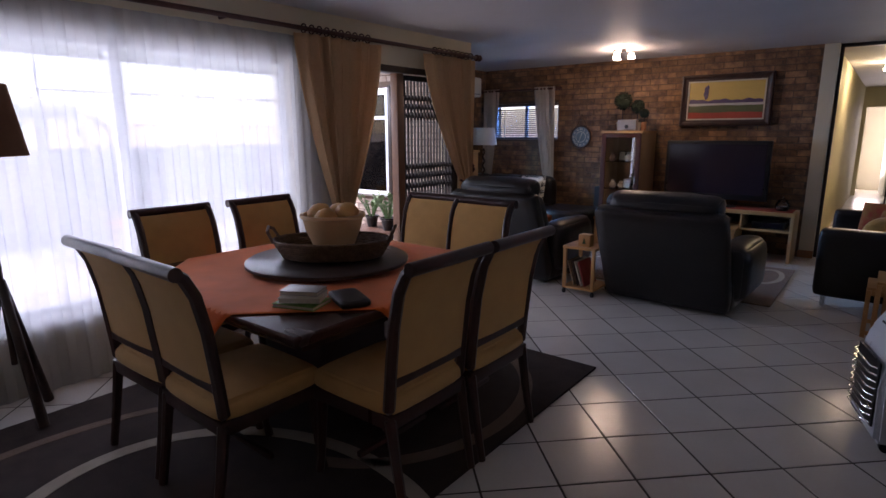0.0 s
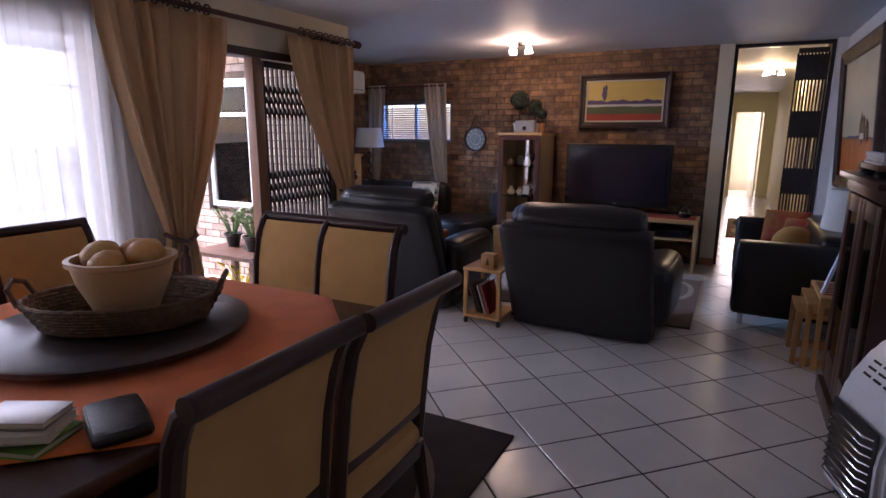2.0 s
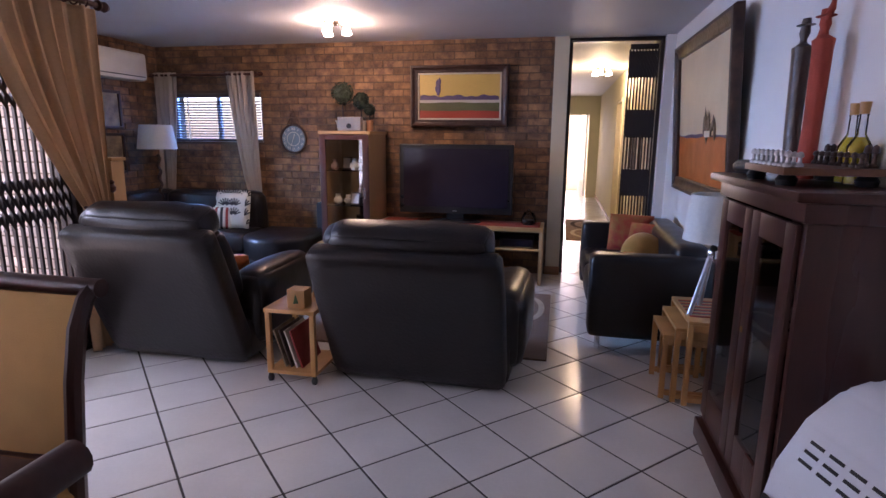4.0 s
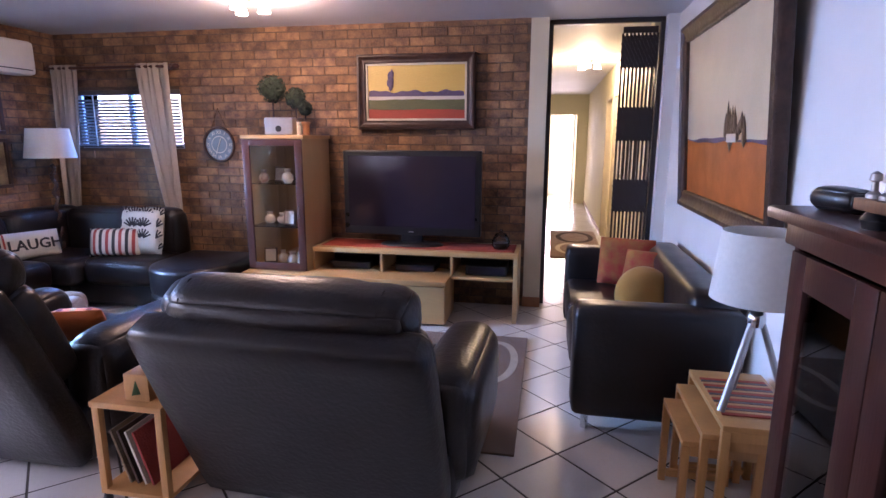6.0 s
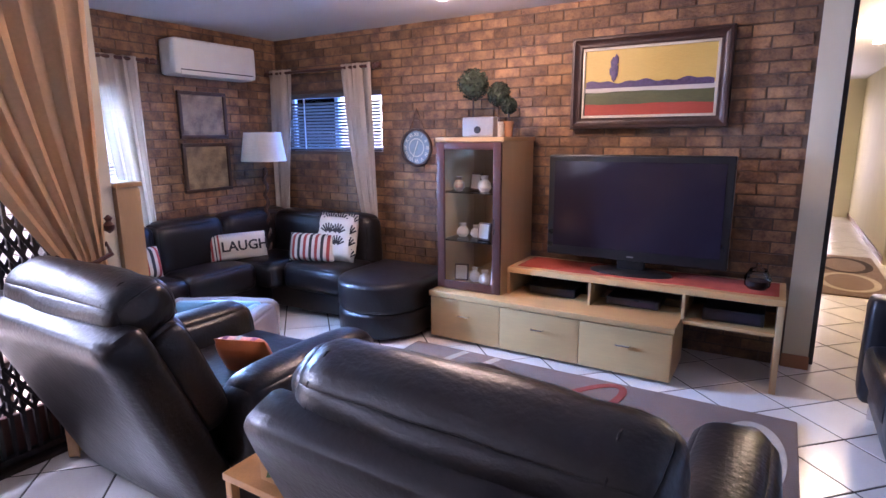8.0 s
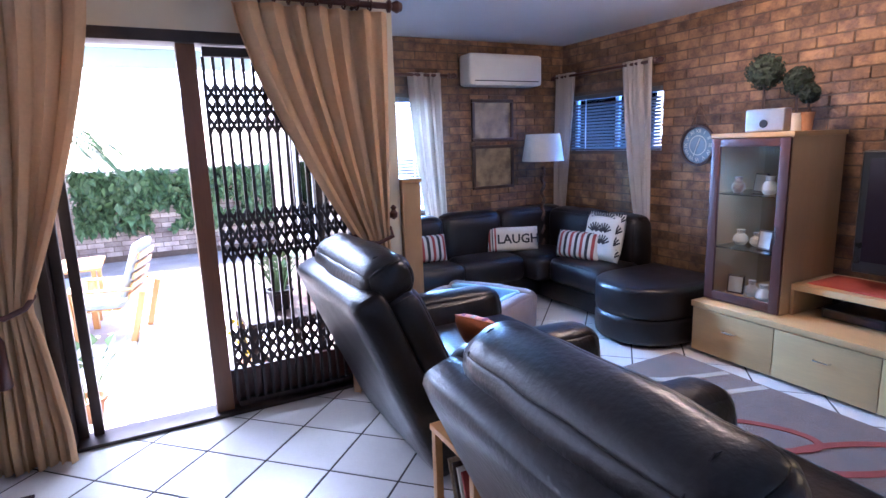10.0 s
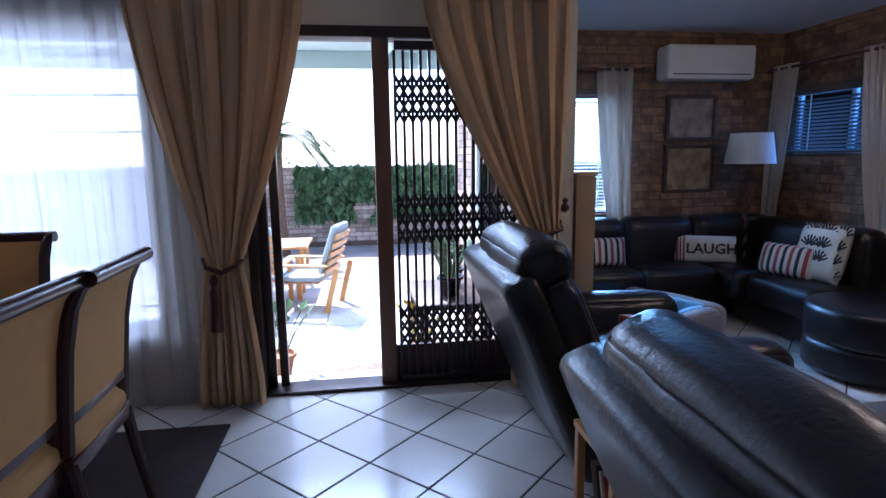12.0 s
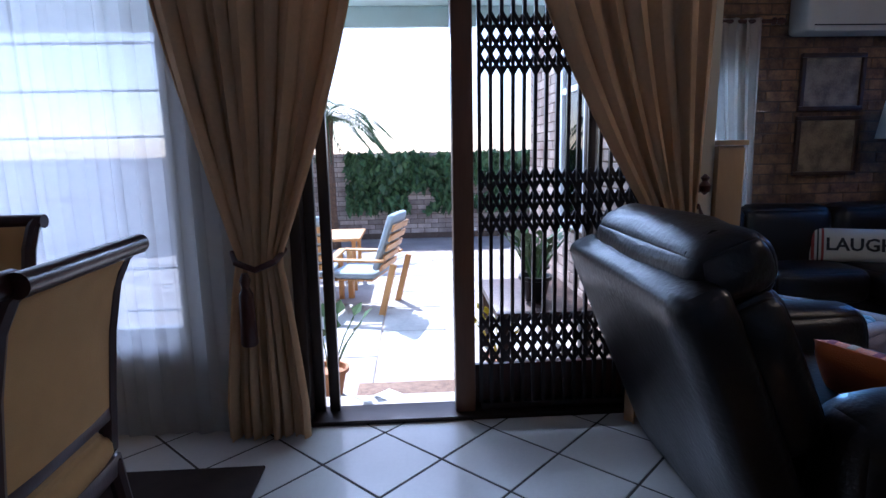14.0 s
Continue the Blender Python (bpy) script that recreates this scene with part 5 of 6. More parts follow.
f2 = thing("floor_lamp", pose(-3.61, 0.79, 0.016), "floor lamp with brown shade and dark splayed base", "floor lamp")
part("shade", lathe([(0.20, 1.37), (0.15, 1.71), (0.148, 1.71), (0.198, 1.37)], seg=36), M_SHADEB, f2)
part("pole", rod((0, 0, 0.3), (0, 0, 1.45), 0.014), M_FRAMEWOOD, f2)
for a in (10, 130, 250):
    part("leg", rod((0, 0, 0.75), (0.20 * math.cos(radians(a)), 0.20 * math.sin(radians(a)), 0), 0.02, 0.026), M_FRAMEWOOD, f2)
ac = thing("air_conditioner", pose(XA + 0.0, 6.60, 0), "off-white wall mounted split air conditioner", "air conditioner")
part("case", soft((0.012, 0, 2.01), (0.23, 0.82, 2.30), 0.035, 6), M_AC, ac)
part("louvre", box((0.15, 0.05, 2.012), (0.232, 0.77, 2.045), 0.006, m=pose(0, 0, 0)), M_AC, ac)
part("outlet", box((0.228, 0.05, 2.048), (0.2335, 0.77, 2.056)), M_BLACK, ac, smooth=False)

# ---- east side ----
def nest_tables():
    for k, (w, x) in enumerate(((0.50, 0.0), (0.43, -0.055), (0.36, -0.11))):
        h = 0.49 - 0.055 * k
        t = thing("nesting_table", pose(-0.155 + 0.08 + x, 5.19, 0), "honey pine nesting side table beside sofa", "side table", "nest of tables")
        part("tabletop", box((0, -w / 2, h - 0.022), (0.29, w / 2, h), 0.004), M_PINE, t)
        for y in (-w / 2, w / 2 - 0.025):
            for xx in (0.0, 0.26):
                part("leg", box((xx, y, 0), (xx + 0.03, y + 0.025, h - 0.022), 0.003), M_PINE, t)
            part("rail", box((0.03, y, h - 0.06), (0.26, y + 0.022, h - 0.022), 0.003), M_PINE, t)
            part("foot_rail", box((0.03, y, 0.02), (0.26, y + 0.022, 0.05), 0.003), M_PINE, t)


nest_tables()
bm = bmesh.new()
mt = thing("placemat", pose(-0.065, 5.02, 0.4915), "striped red and straw woven placemat", "placemat")
for i in range(17):
    part("strip", box((0.01, i * 0.0205, 0), (0.26, i * 0.0205 + 0.018, 0.004)), (M_RUNNER, M_PINE, M_FRAMEWOOD)[i % 3], mt, smooth=False)
tl = thing("tripod_lamp", pose(0.055, 5.12, 0.4965), "tripod table lamp with white drum shade", "table lamp")
for a in (95, 215, 335):
    c, s = math.cos(radians(a)), math.sin(radians(a))
    part("leg", rod((0.02 * c, 0.02 * s, 0.33), (0.135 * c, 0.135 * s, 0.0), 0.011, 0.014), M_SILVER, tl)
part("hub", lathe([(0.03, 0.31), (0.034, 0.33), (0.03, 0.36), (0.012, 0.38), (0.012, 0.42)], seg=20), M_CHROME, tl)
part("shade", lathe([(0.165, 0.41), (0.14, 0.66), (0.138, 0.66), (0.163, 0.41)], seg=36), M_SHADE, tl)


def glass_cabinet():
    t = thing("china_cabinet", pose(0, 0, 0), "dark mahogany cabinet with two glazed doors", "cabinet")
    x0, x1, y0, y1, h = -0.05, XR - 0.01, 3.74, 4.62, 1.30
    part("plinth", box((x0 - 0.03, y0 - 0.02, 0), (x1, y1 + 0.02, 0.10), 0.01), M_DARKWOOD, t)
    part("side_panel", box((x0, y0, 0.10), (x1, y0 + 0.03, h - 0.1), 0.004), M_DARKWOOD, t)
    part("side_panel", box((x0, y1 - 0.03, 0.10), (x1, y1, h - 0.1), 0.004), M_DARKWOOD, t)
    part("back_panel", box((x1 - 0.015, y0 + 0.03, 0.10), (x1, y1 - 0.03, h - 0.1)), M_DARKWOOD, t)
    part("bottom", box((x0, y0 + 0.03, 0.10), (x1 - 0.015, y1 - 0.03, 0.14)), M_DARKWOOD, t)
    part("frieze", box((x0 - 0.02, y0 - 0.02, h - 0.10), (x1, y1 + 0.02, h - 0.035), 0.008), M_DARKWOOD, t)
    part("cornice", box((x0 - 0.06, y0 - 0.06, h - 0.035), (x1, y1 + 0.06, h), 0.012), M_DARKWOOD, t)
    mid = (y0 + y1) / 2
    for a, b in ((y0 + 0.032, mid - 0.002), (mid + 0.002, y1 - 0.032)):
        dr = part("door", box((x0 - 0.018, a, 0.15), (x0, a + 0.085, h - 0.11), 0.004), M_DARKWOOD, t)
        part("stile", box((x0 - 0.018, b - 0.085, 0.15), (x0, b, h - 0.11), 0.004), M_DARKWOOD, dr)
        part("rail", box((x0 - 0.018, a + 0.085, 0.15), (x0, b - 0.085, 0.30), 0.004), M_DARKWOOD, dr)
        part("rail", box((x0 - 0.018, a + 0.085, h - 0.20), (x0, b - 0.085, h - 0.11), 0.004), M_DARKWOOD, dr)
        part("pane", box((x0 - 0.010, a + 0.08, 0.29), (x0 - 0.007, b - 0.08, h - 0.19)), M_CLEAR, dr, smooth=False)
    part("key_plate", lathe([(0.012, 0), (0.012, 0.004)], seg=12, m=pose(x0 - 0.018, mid - 0.03, 0.72, 0, -90, 0)), M_GOLD, t)
    for z in (0.45, 0.78):
        part("shelf", box((x0 + 0.03, y0 + 0.03, z), (x1 - 0.016, y1 - 0.03, z + 0.012)), M_DARKWOOD, t)
    g0 = None
    for z in (0.141, 0.463, 0.793):
        for i in range(7):
            for j in range(2):
                m = pose(x0 + 0.09 + 0.11 * j, y0 + 0.09 + i * 0.115, z)
                if g0 is None:
                    g0 = tagged(part("wine_glass", lathe([(0.03, 0), (0.005, 0.006), (0.005, 0.08), (0.03, 0.11), (0.036, 0.15), (0.03, 0.19), (0.028, 0.19), (0.033, 0.15), (0.004, 0.10)], seg=14), M_CLEAR), "clear stemmed wine glass in cabinet", "glass", "wine glasses")
                    g0.matrix_world = m
                else:
                    copy_thing(g0, m)


glass_cabinet()
CT = 1.30
cbd = thing("chess_set_board", pose(0.05, 4.10, CT), "wooden chess board on dark feet on cabinet", "chess board")
part("board", box((-0.13, -0.20, 0.035), (0.17, 0.20, 0.06), 0.004), M_POSTWOOD, cbd)
for x in (-0.1, 0.14):
    for y in (-0.15, 0.15):
        part("foot", lathe([(0.03, 0), (0.035, 0.018), (0.025, 0.034)], (x, y, 0), 12), M_BLACK, cbd)
p0 = None
for i in range(8):
    for j, mm in ((0, M_SILVER), (1, M_SILVER), (6, M_FRAMEWOOD), (7, M_FRAMEWOOD)):
        m = pose(0.05 - 0.11 + j * 0.036, 4.10 - 0.17 + i * 0.048, CT + 0.061)
        h = 0.055 + 0.02 * ((i * 3 + j) % 3)
        if j in (1, 6):
            h = 0.05
        o = tagged(part("chess_piece", lathe([(0.014, 0), (0.014, 0.008), (0.007, 0.015), (0.006, h * 0.6), (0.012, h * 0.66), (0.010, h * 0.9), (0.002, h)], seg=10), mm), "small metal chess piece on board", "chess piece", "chess pieces")
        o.matrix_world = m
for y, mm, lean, h, lbl in ((4.50, M_FRAMEWOOD, 6, 0.62, "tall slender dark carved figure in hat"), (4.37, M_RUNNER, -4, 0.62, "tall slender red carved figure with raised arm")):
    bm = lathe([(0.045, 0), (0.04, 0.2), (0.045, h * 0.78), (0.05, h * 0.84), (0.018, h * 0.87), (0.016, h * 0.89), (0.026, h * 0.93), (0.022, h * 0.975), (0.045, h * 0.98), (0.024, h * 0.985), (0.02, h * 1.02), (0.002, h * 1.025)], seg=16, m=Matrix.Diagonal((0.75, 1, 1, 1)))
    for v in bm.verts:
        v.co.y += 0.05 * math.sin(v.co.z * 4.0) * (1 if lean > 0 else -0.5)
    if lean < 0:
        rod((0, 0.02, h * 0.85), (0, -0.06, h * 1.02), 0.012, bm=bm)
        rod((0, -0.06, h * 1.0), (0, -0.08, h * 1.12), 0.012, 0.003, bm=bm)
    o = tagged(part("carved_figurine", bm, mm), lbl, "figurine")
    o.matrix_world = pose(0.16, y, CT, 0, 0, 0)
for y, x in ((4.02, 0.20), (3.93, 0.19)):
    o = thing("oil_bottle", pose(x, y + 0.1, CT), "clear bottle of golden oil with cork", "bottle")
    part("glass_body", lathe([(0.035, 0), (0.036, 0.13), (0.014, 0.17), (0.013, 0.23), (0.016, 0.235)], seg=18), M_CLEAR, o)
    part("oil", lathe([(0.032, 0.004), (0.033, 0.12), (0.012, 0.16)], seg=18), M_OIL, o)
    part("cork", lathe([(0.014, 0.236), (0.017, 0.275)], seg=14), M_PINE, o)
o = tagged(part("carved_turtle", soft((-0.05, -0.07, 0), (0.05, 0.07, 0.06), 0.03, 6, 0.004, 0.012), M_BLACK), "small black carved animal ornament", "ornament")
o.matrix_world = pose(0.02, 4.55, CT, 0, 0, 20)


def heater():
    t = thing("gas_heater", pose(0.075, 3.40, 0, 0, 0, -74), "white portable gas heater with black grille", "heater")
    bm = bmesh.new()
    prof = [(-0.20, 0.05), (-0.21, 0.34), (-0.17, 0.52), (-0.09, 0.66), (0.01, 0.745), (0.11, 0.775), (0.19, 0.76), (0.21, 0.70), (0.21, 0.05)]
    a = [bm.verts.new((-0.20, y, z)) for y, z in prof]
    b2 = [bm.verts.new((0.20, y, z)) for y, z in prof]
    n = len(prof)
    bm.faces.new(a)
    bm.faces.new(b2[::-1])
    for i in range(n):
        bm.faces.new((a[i], b2[i], b2[(i + 1) % n], a[(i + 1) % n]))
    bmesh.ops.recalc_face_normals(bm, faces=bm.faces)
    bmesh.ops.bevel(bm, geom=bm.edges[:], offset=0.022, segments=3, affect="EDGES")
    part("casing", bm, M_WHITEP, t)
    part("grille_back", box((-0.16, -0.215, 0.12), (0.16, -0.203, 0.44), 0.01), M_BLACK, t)
    for i in range(9):
        z = 0.14 + i * 0.034
        part("grille_bar", tube([(-0.15, -0.215, z), (-0.12, -0.24, z), (0.12, -0.24, z), (0.15, -0.215, z)], 0.004, 6), M_CHROME, t)
    slope = math.degrees(math.atan2(0.14, 0.08))
    for i in range(4):
        for k in range(3):
            part("vent_slot", box((-0.12 + 0.07 * i, -0.006, -0.005 + 0.03 * k), (-0.07 + 0.07 * i, 0.001, 0.005 + 0.03 * k), m=pose(0, -0.14, 0.565, -(90 - slope))), M_BLACK, t, smooth=False)
    part("badge", box((-0.05, -0.006, 0.10), (0.05, 0.0005, 0.13), 0.002, m=pose(0, -0.145, 0.565, -47)), M_CLOCKF, t)
    for x in (-0.15, 0.15):
        for y in (-0.14, 0.16):
            part("castor", rod((x - 0.012, y, 0.026), (x + 0.012, y, 0.026), 0.026), M_BLACK, t)


heater()
dt = thing("dark_console_table", pose(0.0, 2.66, 0), "dark wooden console table against white wall", "console table")
part("tabletop", box((-0.02, -0.35, 0.76), (XR - 0.005, 0.40, 0.79), 0.006), M_DARKWOOD, dt)
for y in (-0.33, 0.34):
    for x in (0.0, 0.19):
        part("leg", box((x, y, 0), (x + 0.04, y + 0.04, 0.76), 0.004), M_DARKWOOD, dt)
part("apron", box((0.0, -0.30, 0.66), (0.02, 0.34, 0.76), 0.004), M_DARKWOOD, dt)

# side table between the armchairs
t = thing("side_table", pose(-2.30, 4.92, 0), "small honey pine side table on castors with shelf", "side table")
part("tabletop", box((-0.16, -0.19, 0.43), (0.16, 0.19, 0.455), 0.004), M_PINE, t)
part("shelf", box((-0.155, -0.185, 0.05), (0.155, 0.185, 0.07), 0.003), M_PINE, t)
for x in (-0.155, 0.125):
    for y in (-0.185, 0.155):
        part("leg", box((x, y, 0.07), (x + 0.03, y + 0.03, 0.43), 0.003), M_PINE, t)
        part("castor", lathe([(0.016, 0), (0.02, 0.02), (0.012, 0.05)], (x + 0.015, y + 0.015, 0), 10), M_BLACK, t)
for i in range(4):
    o = tagged(part("magazine", box((-0.006, -0.13, 0), (0.006, 0.13, 0.24), 0.002), (M_SEPIA, M_FRAMEWOOD, M_PAPER, M_RED)[i]), "magazine leaning on lower shelf", "magazine", "magazines on side table")
    o.matrix_world = pose(-2.36 + 0.035 * i, 4.92, 0.073, 0, -18, 0)
o = thing("coaster_holder", pose(-2.27, 4.82, 0.456), "small carved pine coaster holder on side table", "coaster holder")
part("case", box((-0.055, -0.05, 0), (0.055, 0.05, 0.11), 0.004), M_PINE, o)
part("carved_tree", lathe([(0.018, 0), (0.001, 0.055)], (0, -0.051, 0.03), 3), M_LEAF, o)
o = tagged(part("wooden_box", box((-0.07, -0.04, 0), (0.07, 0.04, 0.15), 0.004), M_PINE), "plain pine box on side table", "box")
o.matrix_world = pose(-2.20, 5.04, 0.456)

# corner cupboard behind the dining wall
t = thing("beech_cupboard", pose(0, 0, 0), "plain pale beech cupboard behind wall end", "cupboard")
part("carcass", box((-4.45, YC + 0.04, 0.0), (-3.90, YC + 0.155, 1.26), 0.004), M_OAKV, t)
part("top", box((-4.46, YC + 0.035, 1.261), (-3.885, YC + 0.17, 1.285), 0.004), M_OAK, t)
part("door", box((-4.44, YC + 0.156, 0.05), (-3.91, YC + 0.168, 1.25), 0.003), M_OAKV, t)

# pet bed
t = thing("pet_bed", pose(-4.36, 6.04, 0.004, 0, 0, 28) @ Matrix.Diagonal((1.08, 1.05, 1.1, 1)), "blue fleece and grey canvas pet bed", "pet bed")
part("mattress", soft((-0.30, -0.25, 0.0), (0.30, 0.25, 0.12), 0.05, 8, 0.01), M_BLUEBED, t)
for lo, hi in (((-0.38, 0.20, 0), (0.38, 0.33, 0.30)), ((-0.40, -0.30, 0), (-0.27, 0.24, 0.27)), ((0.27, -0.30, 0), (0.40, 0.24, 0.29)), ((-0.36, -0.34, 0), (0.36, -0.22, 0.17))):
    part("bolster", soft(lo, hi, 0.06, 8, 0.01, 0.012), M_GREYBED, t)
part("lining", soft((-0.29, 0.165, 0.06), (0.29, 0.23, 0.30), 0.03, 6, 0.006, 0.01), M_BLUEBED, t)
part("lining", soft((0.235, -0.22, 0.06), (0.30, 0.2, 0.29), 0.03, 6, 0.006, 0.01), M_BLUEBED, t)
o = tagged(part("pet_bowl", lathe([(0.085, 0), (0.10, 0.01), (0.075, 0.045), (0.07, 0.045), (0.065, 0.02), (0.001, 0.018)], seg=28), M_SILVER), "round silver bowl resting in pet bed", "bowl")
o.matrix_world = pose(-4.24, 6.04, 0.148, 6)
cushion("orange_cushion", pose(-3.02, 5.34, 0.45, -30, 0, 200), 0.26, 0.22, 0.10, M_ORANGE, "orange striped cushion in recliner seat", ((0.2, 0.3, M_RED), (0.5, 0.6, M_MUSTARD), (0.75, 0.85, M_RED)))
r3 = rug("passage_rug", (-0.66, 10.0), (0.02, 12.1), M_RUG, "brown patterned rug in the passage")
stripe(r3, ring_points(-0.32, 10.6, 0.24, 0.4), 0.06, M_RUGC)
stripe(r3, ring_points(-0.30, 11.5, 0.24, 0.42), 0.07, M_RUGD)

# ---- patio ----
def patio_chair(m, label):
    t = thing("patio_chair", m, label, "patio chair", "patio chairs")
    for s in (-1, 1):
        part("front_leg", box((s * 0.27 - 0.025, 0.20, 0), (s * 0.27 + 0.025, 0.26, 0.56), 0.006), M_PINE, t)
        part("back_leg", box((s * 0.27 - 0.025, -0.30, 0), (s * 0.27 + 0.025, -0.24, 0.62), 0.006, m=pose(0, -0.02, 0, 14)), M_PINE, t)
        part("arm", box((s * 0.29 - 0.04, -0.35, 0.56), (s * 0.29 + 0.04, 0.30, 0.585), 0.008), M_PINE, t)
    for i in range(5):
        part("slat", box((-0.25, -0.20 + i * 0.09, 0.34), (0.25, -0.13 + i * 0.09, 0.36), 0.004), M_PINE, t)
    for i in range(5):
        part("back_slat", box((-0.25, -0.02, 0.10 + i * 0.11), (0.25, 0.0, 0.17 + i * 0.11), 0.004, m=pose(0, -0.24, 0.36, 18)), M_PINE, t)
    part("seat_pad", soft((-0.25, -0.22, 0.36), (0.25, 0.25, 0.43), 0.03, 6, 0.006), M_BLUEC, t)
    part("back_pad", soft((-0.24, 0.0, 0.05), (0.24, 0.07, 0.66), 0.03, 6, 0.006, m=pose(0, -0.24, 0.40, 18)), M_BLUEC, t)
    return t


GZ = -0.075
patio_chair(pose(-6.25, 3.45, GZ, 0, 0, 165) @ Matrix.Diagonal((0.88, 0.85, 0.8, 1)), "wooden slatted patio chair with pale blue cushions")
patio_chair(pose(-6.35, 2.98, GZ, 0, 0, 85) @ Matrix.Diagonal((0.88, 0.85, 0.8, 1)), "wooden slatted patio chair with striped blue cushions")
t = thing("patio_table", pose(-7.1, 3.05, GZ), "wooden patio table between chairs", "table")
part("tabletop", box((-0.35, -0.35, 0.50), (0.35, 0.35, 0.53), 0.006), M_PINE, t)
for x in (-0.3, 0.26):
    for y in (-0.3, 0.26):
        part("leg", box((x, y, 0), (x + 0.04, y + 0.04, 0.5), 0.004), M_PINE, t)
structure("garden_wall", box((-10.5, -14, -0.2), (-10.2, 14, 1.25), 0.01), M_MORTAR, "low brick garden wall with creeper", "garden wall")


def creeper(y0, y1, z0, z1, x, n, seed, size, label):
    rr = random.Random(seed)
    bm = bmesh.new()
    for _ in range(n):
        y = y0 + (y1 - y0) * rr.random()
        z = z0 + (z1 - z0) * rr.random() ** 0.8
        if noise.noise((y * 1.6, z * 2.2, seed)) < -0.32:
            continue
        m = Matrix.Translation((x + 0.12 * rr.random(), y, z)) @ pose(0, 0, 0, rr.uniform(-60, 60), 60 + rr.uniform(-40, 40), rr.uniform(0, 360))
        s = size * rr.uniform(0.6, 1.3)
        bm.faces.new([bm.verts.new(m @ Vector(p)) for p in ((-s, 0, 0), (-s * 0.2, -s * 0.6, s * 0.15), (s, 0, 0), (-s * 0.2, s * 0.6, s * 0.15))])
    return tagged(part("creeper", bm, M_LEAF, smooth=False), label, "creeper", kind="stuff")


creeper(2.9, 6.5, 0.32, 1.22, -10.2, 3200, 3, 0.085, "green creeper hanging over brick garden wall")


def palm(m, h, n, seed, ln, label):
    t = thing("palm", m, label, "palm")
    part("trunk", tube([(0, 0, 0), (0.05, 0, h * 0.5), (0, 0.02, h)], [0.13, 0.10, 0.09], 10), M_WICKER, t)
    rr = random.Random(seed)
    for i in range(n):
        a = 2 * math.pi * i / n + rr.uniform(-0.2, 0.2)
        up = rr.uniform(0.1, 0.9)
        bm = bmesh.new()
        for k in range(22):
            s = k / 21
            r, z = ln * s, h + ln * (up * s - 0.9 * s * s)
            p = Vector((r * math.cos(a), r * math.sin(a), z))
            for sd in (-1, 1):
                side = Vector((-math.sin(a), math.cos(a), 0)) * sd
                tip = p + side * 0.34 * ln * (0.25 + math.sin(math.pi * min(s + 0.1, 1))) * 0.7 + Vector((math.cos(a), math.sin(a), 0)) * 0.12 - Vector((0, 0, 0.14 * ln))
                w = Vector((math.cos(a), math.sin(a), 0)) * 0.02
                bm.faces.new([bm.verts.new(q) for q in (p - w, p + w, tip)])
        tube([Vector((ln * s * math.cos(a), ln * s * math.sin(a), h + ln * (up * s - 0.9 * s * s))) for s in (0, 0.3, 0.6, 1)], [0.02, 0.015, 0.01, 0.004], 5, bm)
        part("frond", bm, M_LEAF, t, smooth=False)
    return t


palm(pose(-9.4, 2.75, GZ), 1.85, 17, 2, 0.85, "feathery green garden palm beyond patio")
palm(pose(-11.6, 1.9, GZ), 2.2, 14, 8, 1.3, "tall feathery palm against bright sky")
rf = thing("veranda_roof", pose(0, 0, 0), "pale painted veranda roof with beam", "veranda roof", kind="structure")
part("roof_sheet", box((-5.9, -2, 2.25), (XO, YC - 0.2, 2.29), m=pose(0, 0, 0)), M_ROOF, rf)
part("beam", box((-5.62, -2, 2.11), (-5.50, YC - 0.2, 2.25), 0.008), M_ROOF, rf)
for y in (1.0, 2.6, 4.2):
    part("rafter", box((-5.50, y, 2.18), (XO, y + 0.06, 2.249), 0.006), M_ROOF, rf)
wb = thing("work_bench", pose(-4.75, 4.55, GZ), "dark planter table with potted plants outside door", "planter table")
part("tabletop", box((-0.42, -0.2, 0.42), (0.42, 0.35, 0.46), 0.006), M_FRAMEWOOD, wb)
for x in (-0.4, 0.34):
    for y in (-0.18, 0.27):
        part("leg", box((x, y, 0), (x + 0.06, y + 0.06, 0.42), 0.005), M_FRAMEWOOD, wb)


def pot_plant(m, r, n, seed, size, label, pot=M_TERRA, leafy=M_LEAF):
    t = thing("potted_plant", m, label, "potted plant")
    part("pot", lathe([(r * 0.6, 0), (r * 0.85, r * 1.2), (r, r * 1.25), (r, r * 1.45), (r * 0.85, r * 1.45), (r * 0.75, r * 1.2)], seg=20), pot, t)
    rr = random.Random(seed)
    for i in range(n):
        a, ln = rr.uniform(0, 6.28), r * rr.uniform(1.2, 2.8)
        p = Vector((0.3 * r * math.cos(a), 0.3 * r * math.sin(a), r * 1.3))
        tip = Vector((ln * 0.7 * math.cos(a), ln * 0.7 * math.sin(a), r * 1.3 + ln))
        bm = tube([p, (p + tip) / 2 + Vector((0, 0, 0.03)), tip], 0.004, 5)
        d = (tip - p).normalized()
        sd = d.cross(Vector((0, 0, 1))).normalized()
        c = [tip, tip + d * size * 0.4 + sd * size * 0.45, tip + d * size * 1.3 - Vector((0, 0, size * 0.4)), tip + d * size * 0.4 - sd * size * 0.45]
        bm.faces.new([bm.verts.new(q) for q in c])
        part("leaf", bm, leafy, t, smooth=False)
    return t


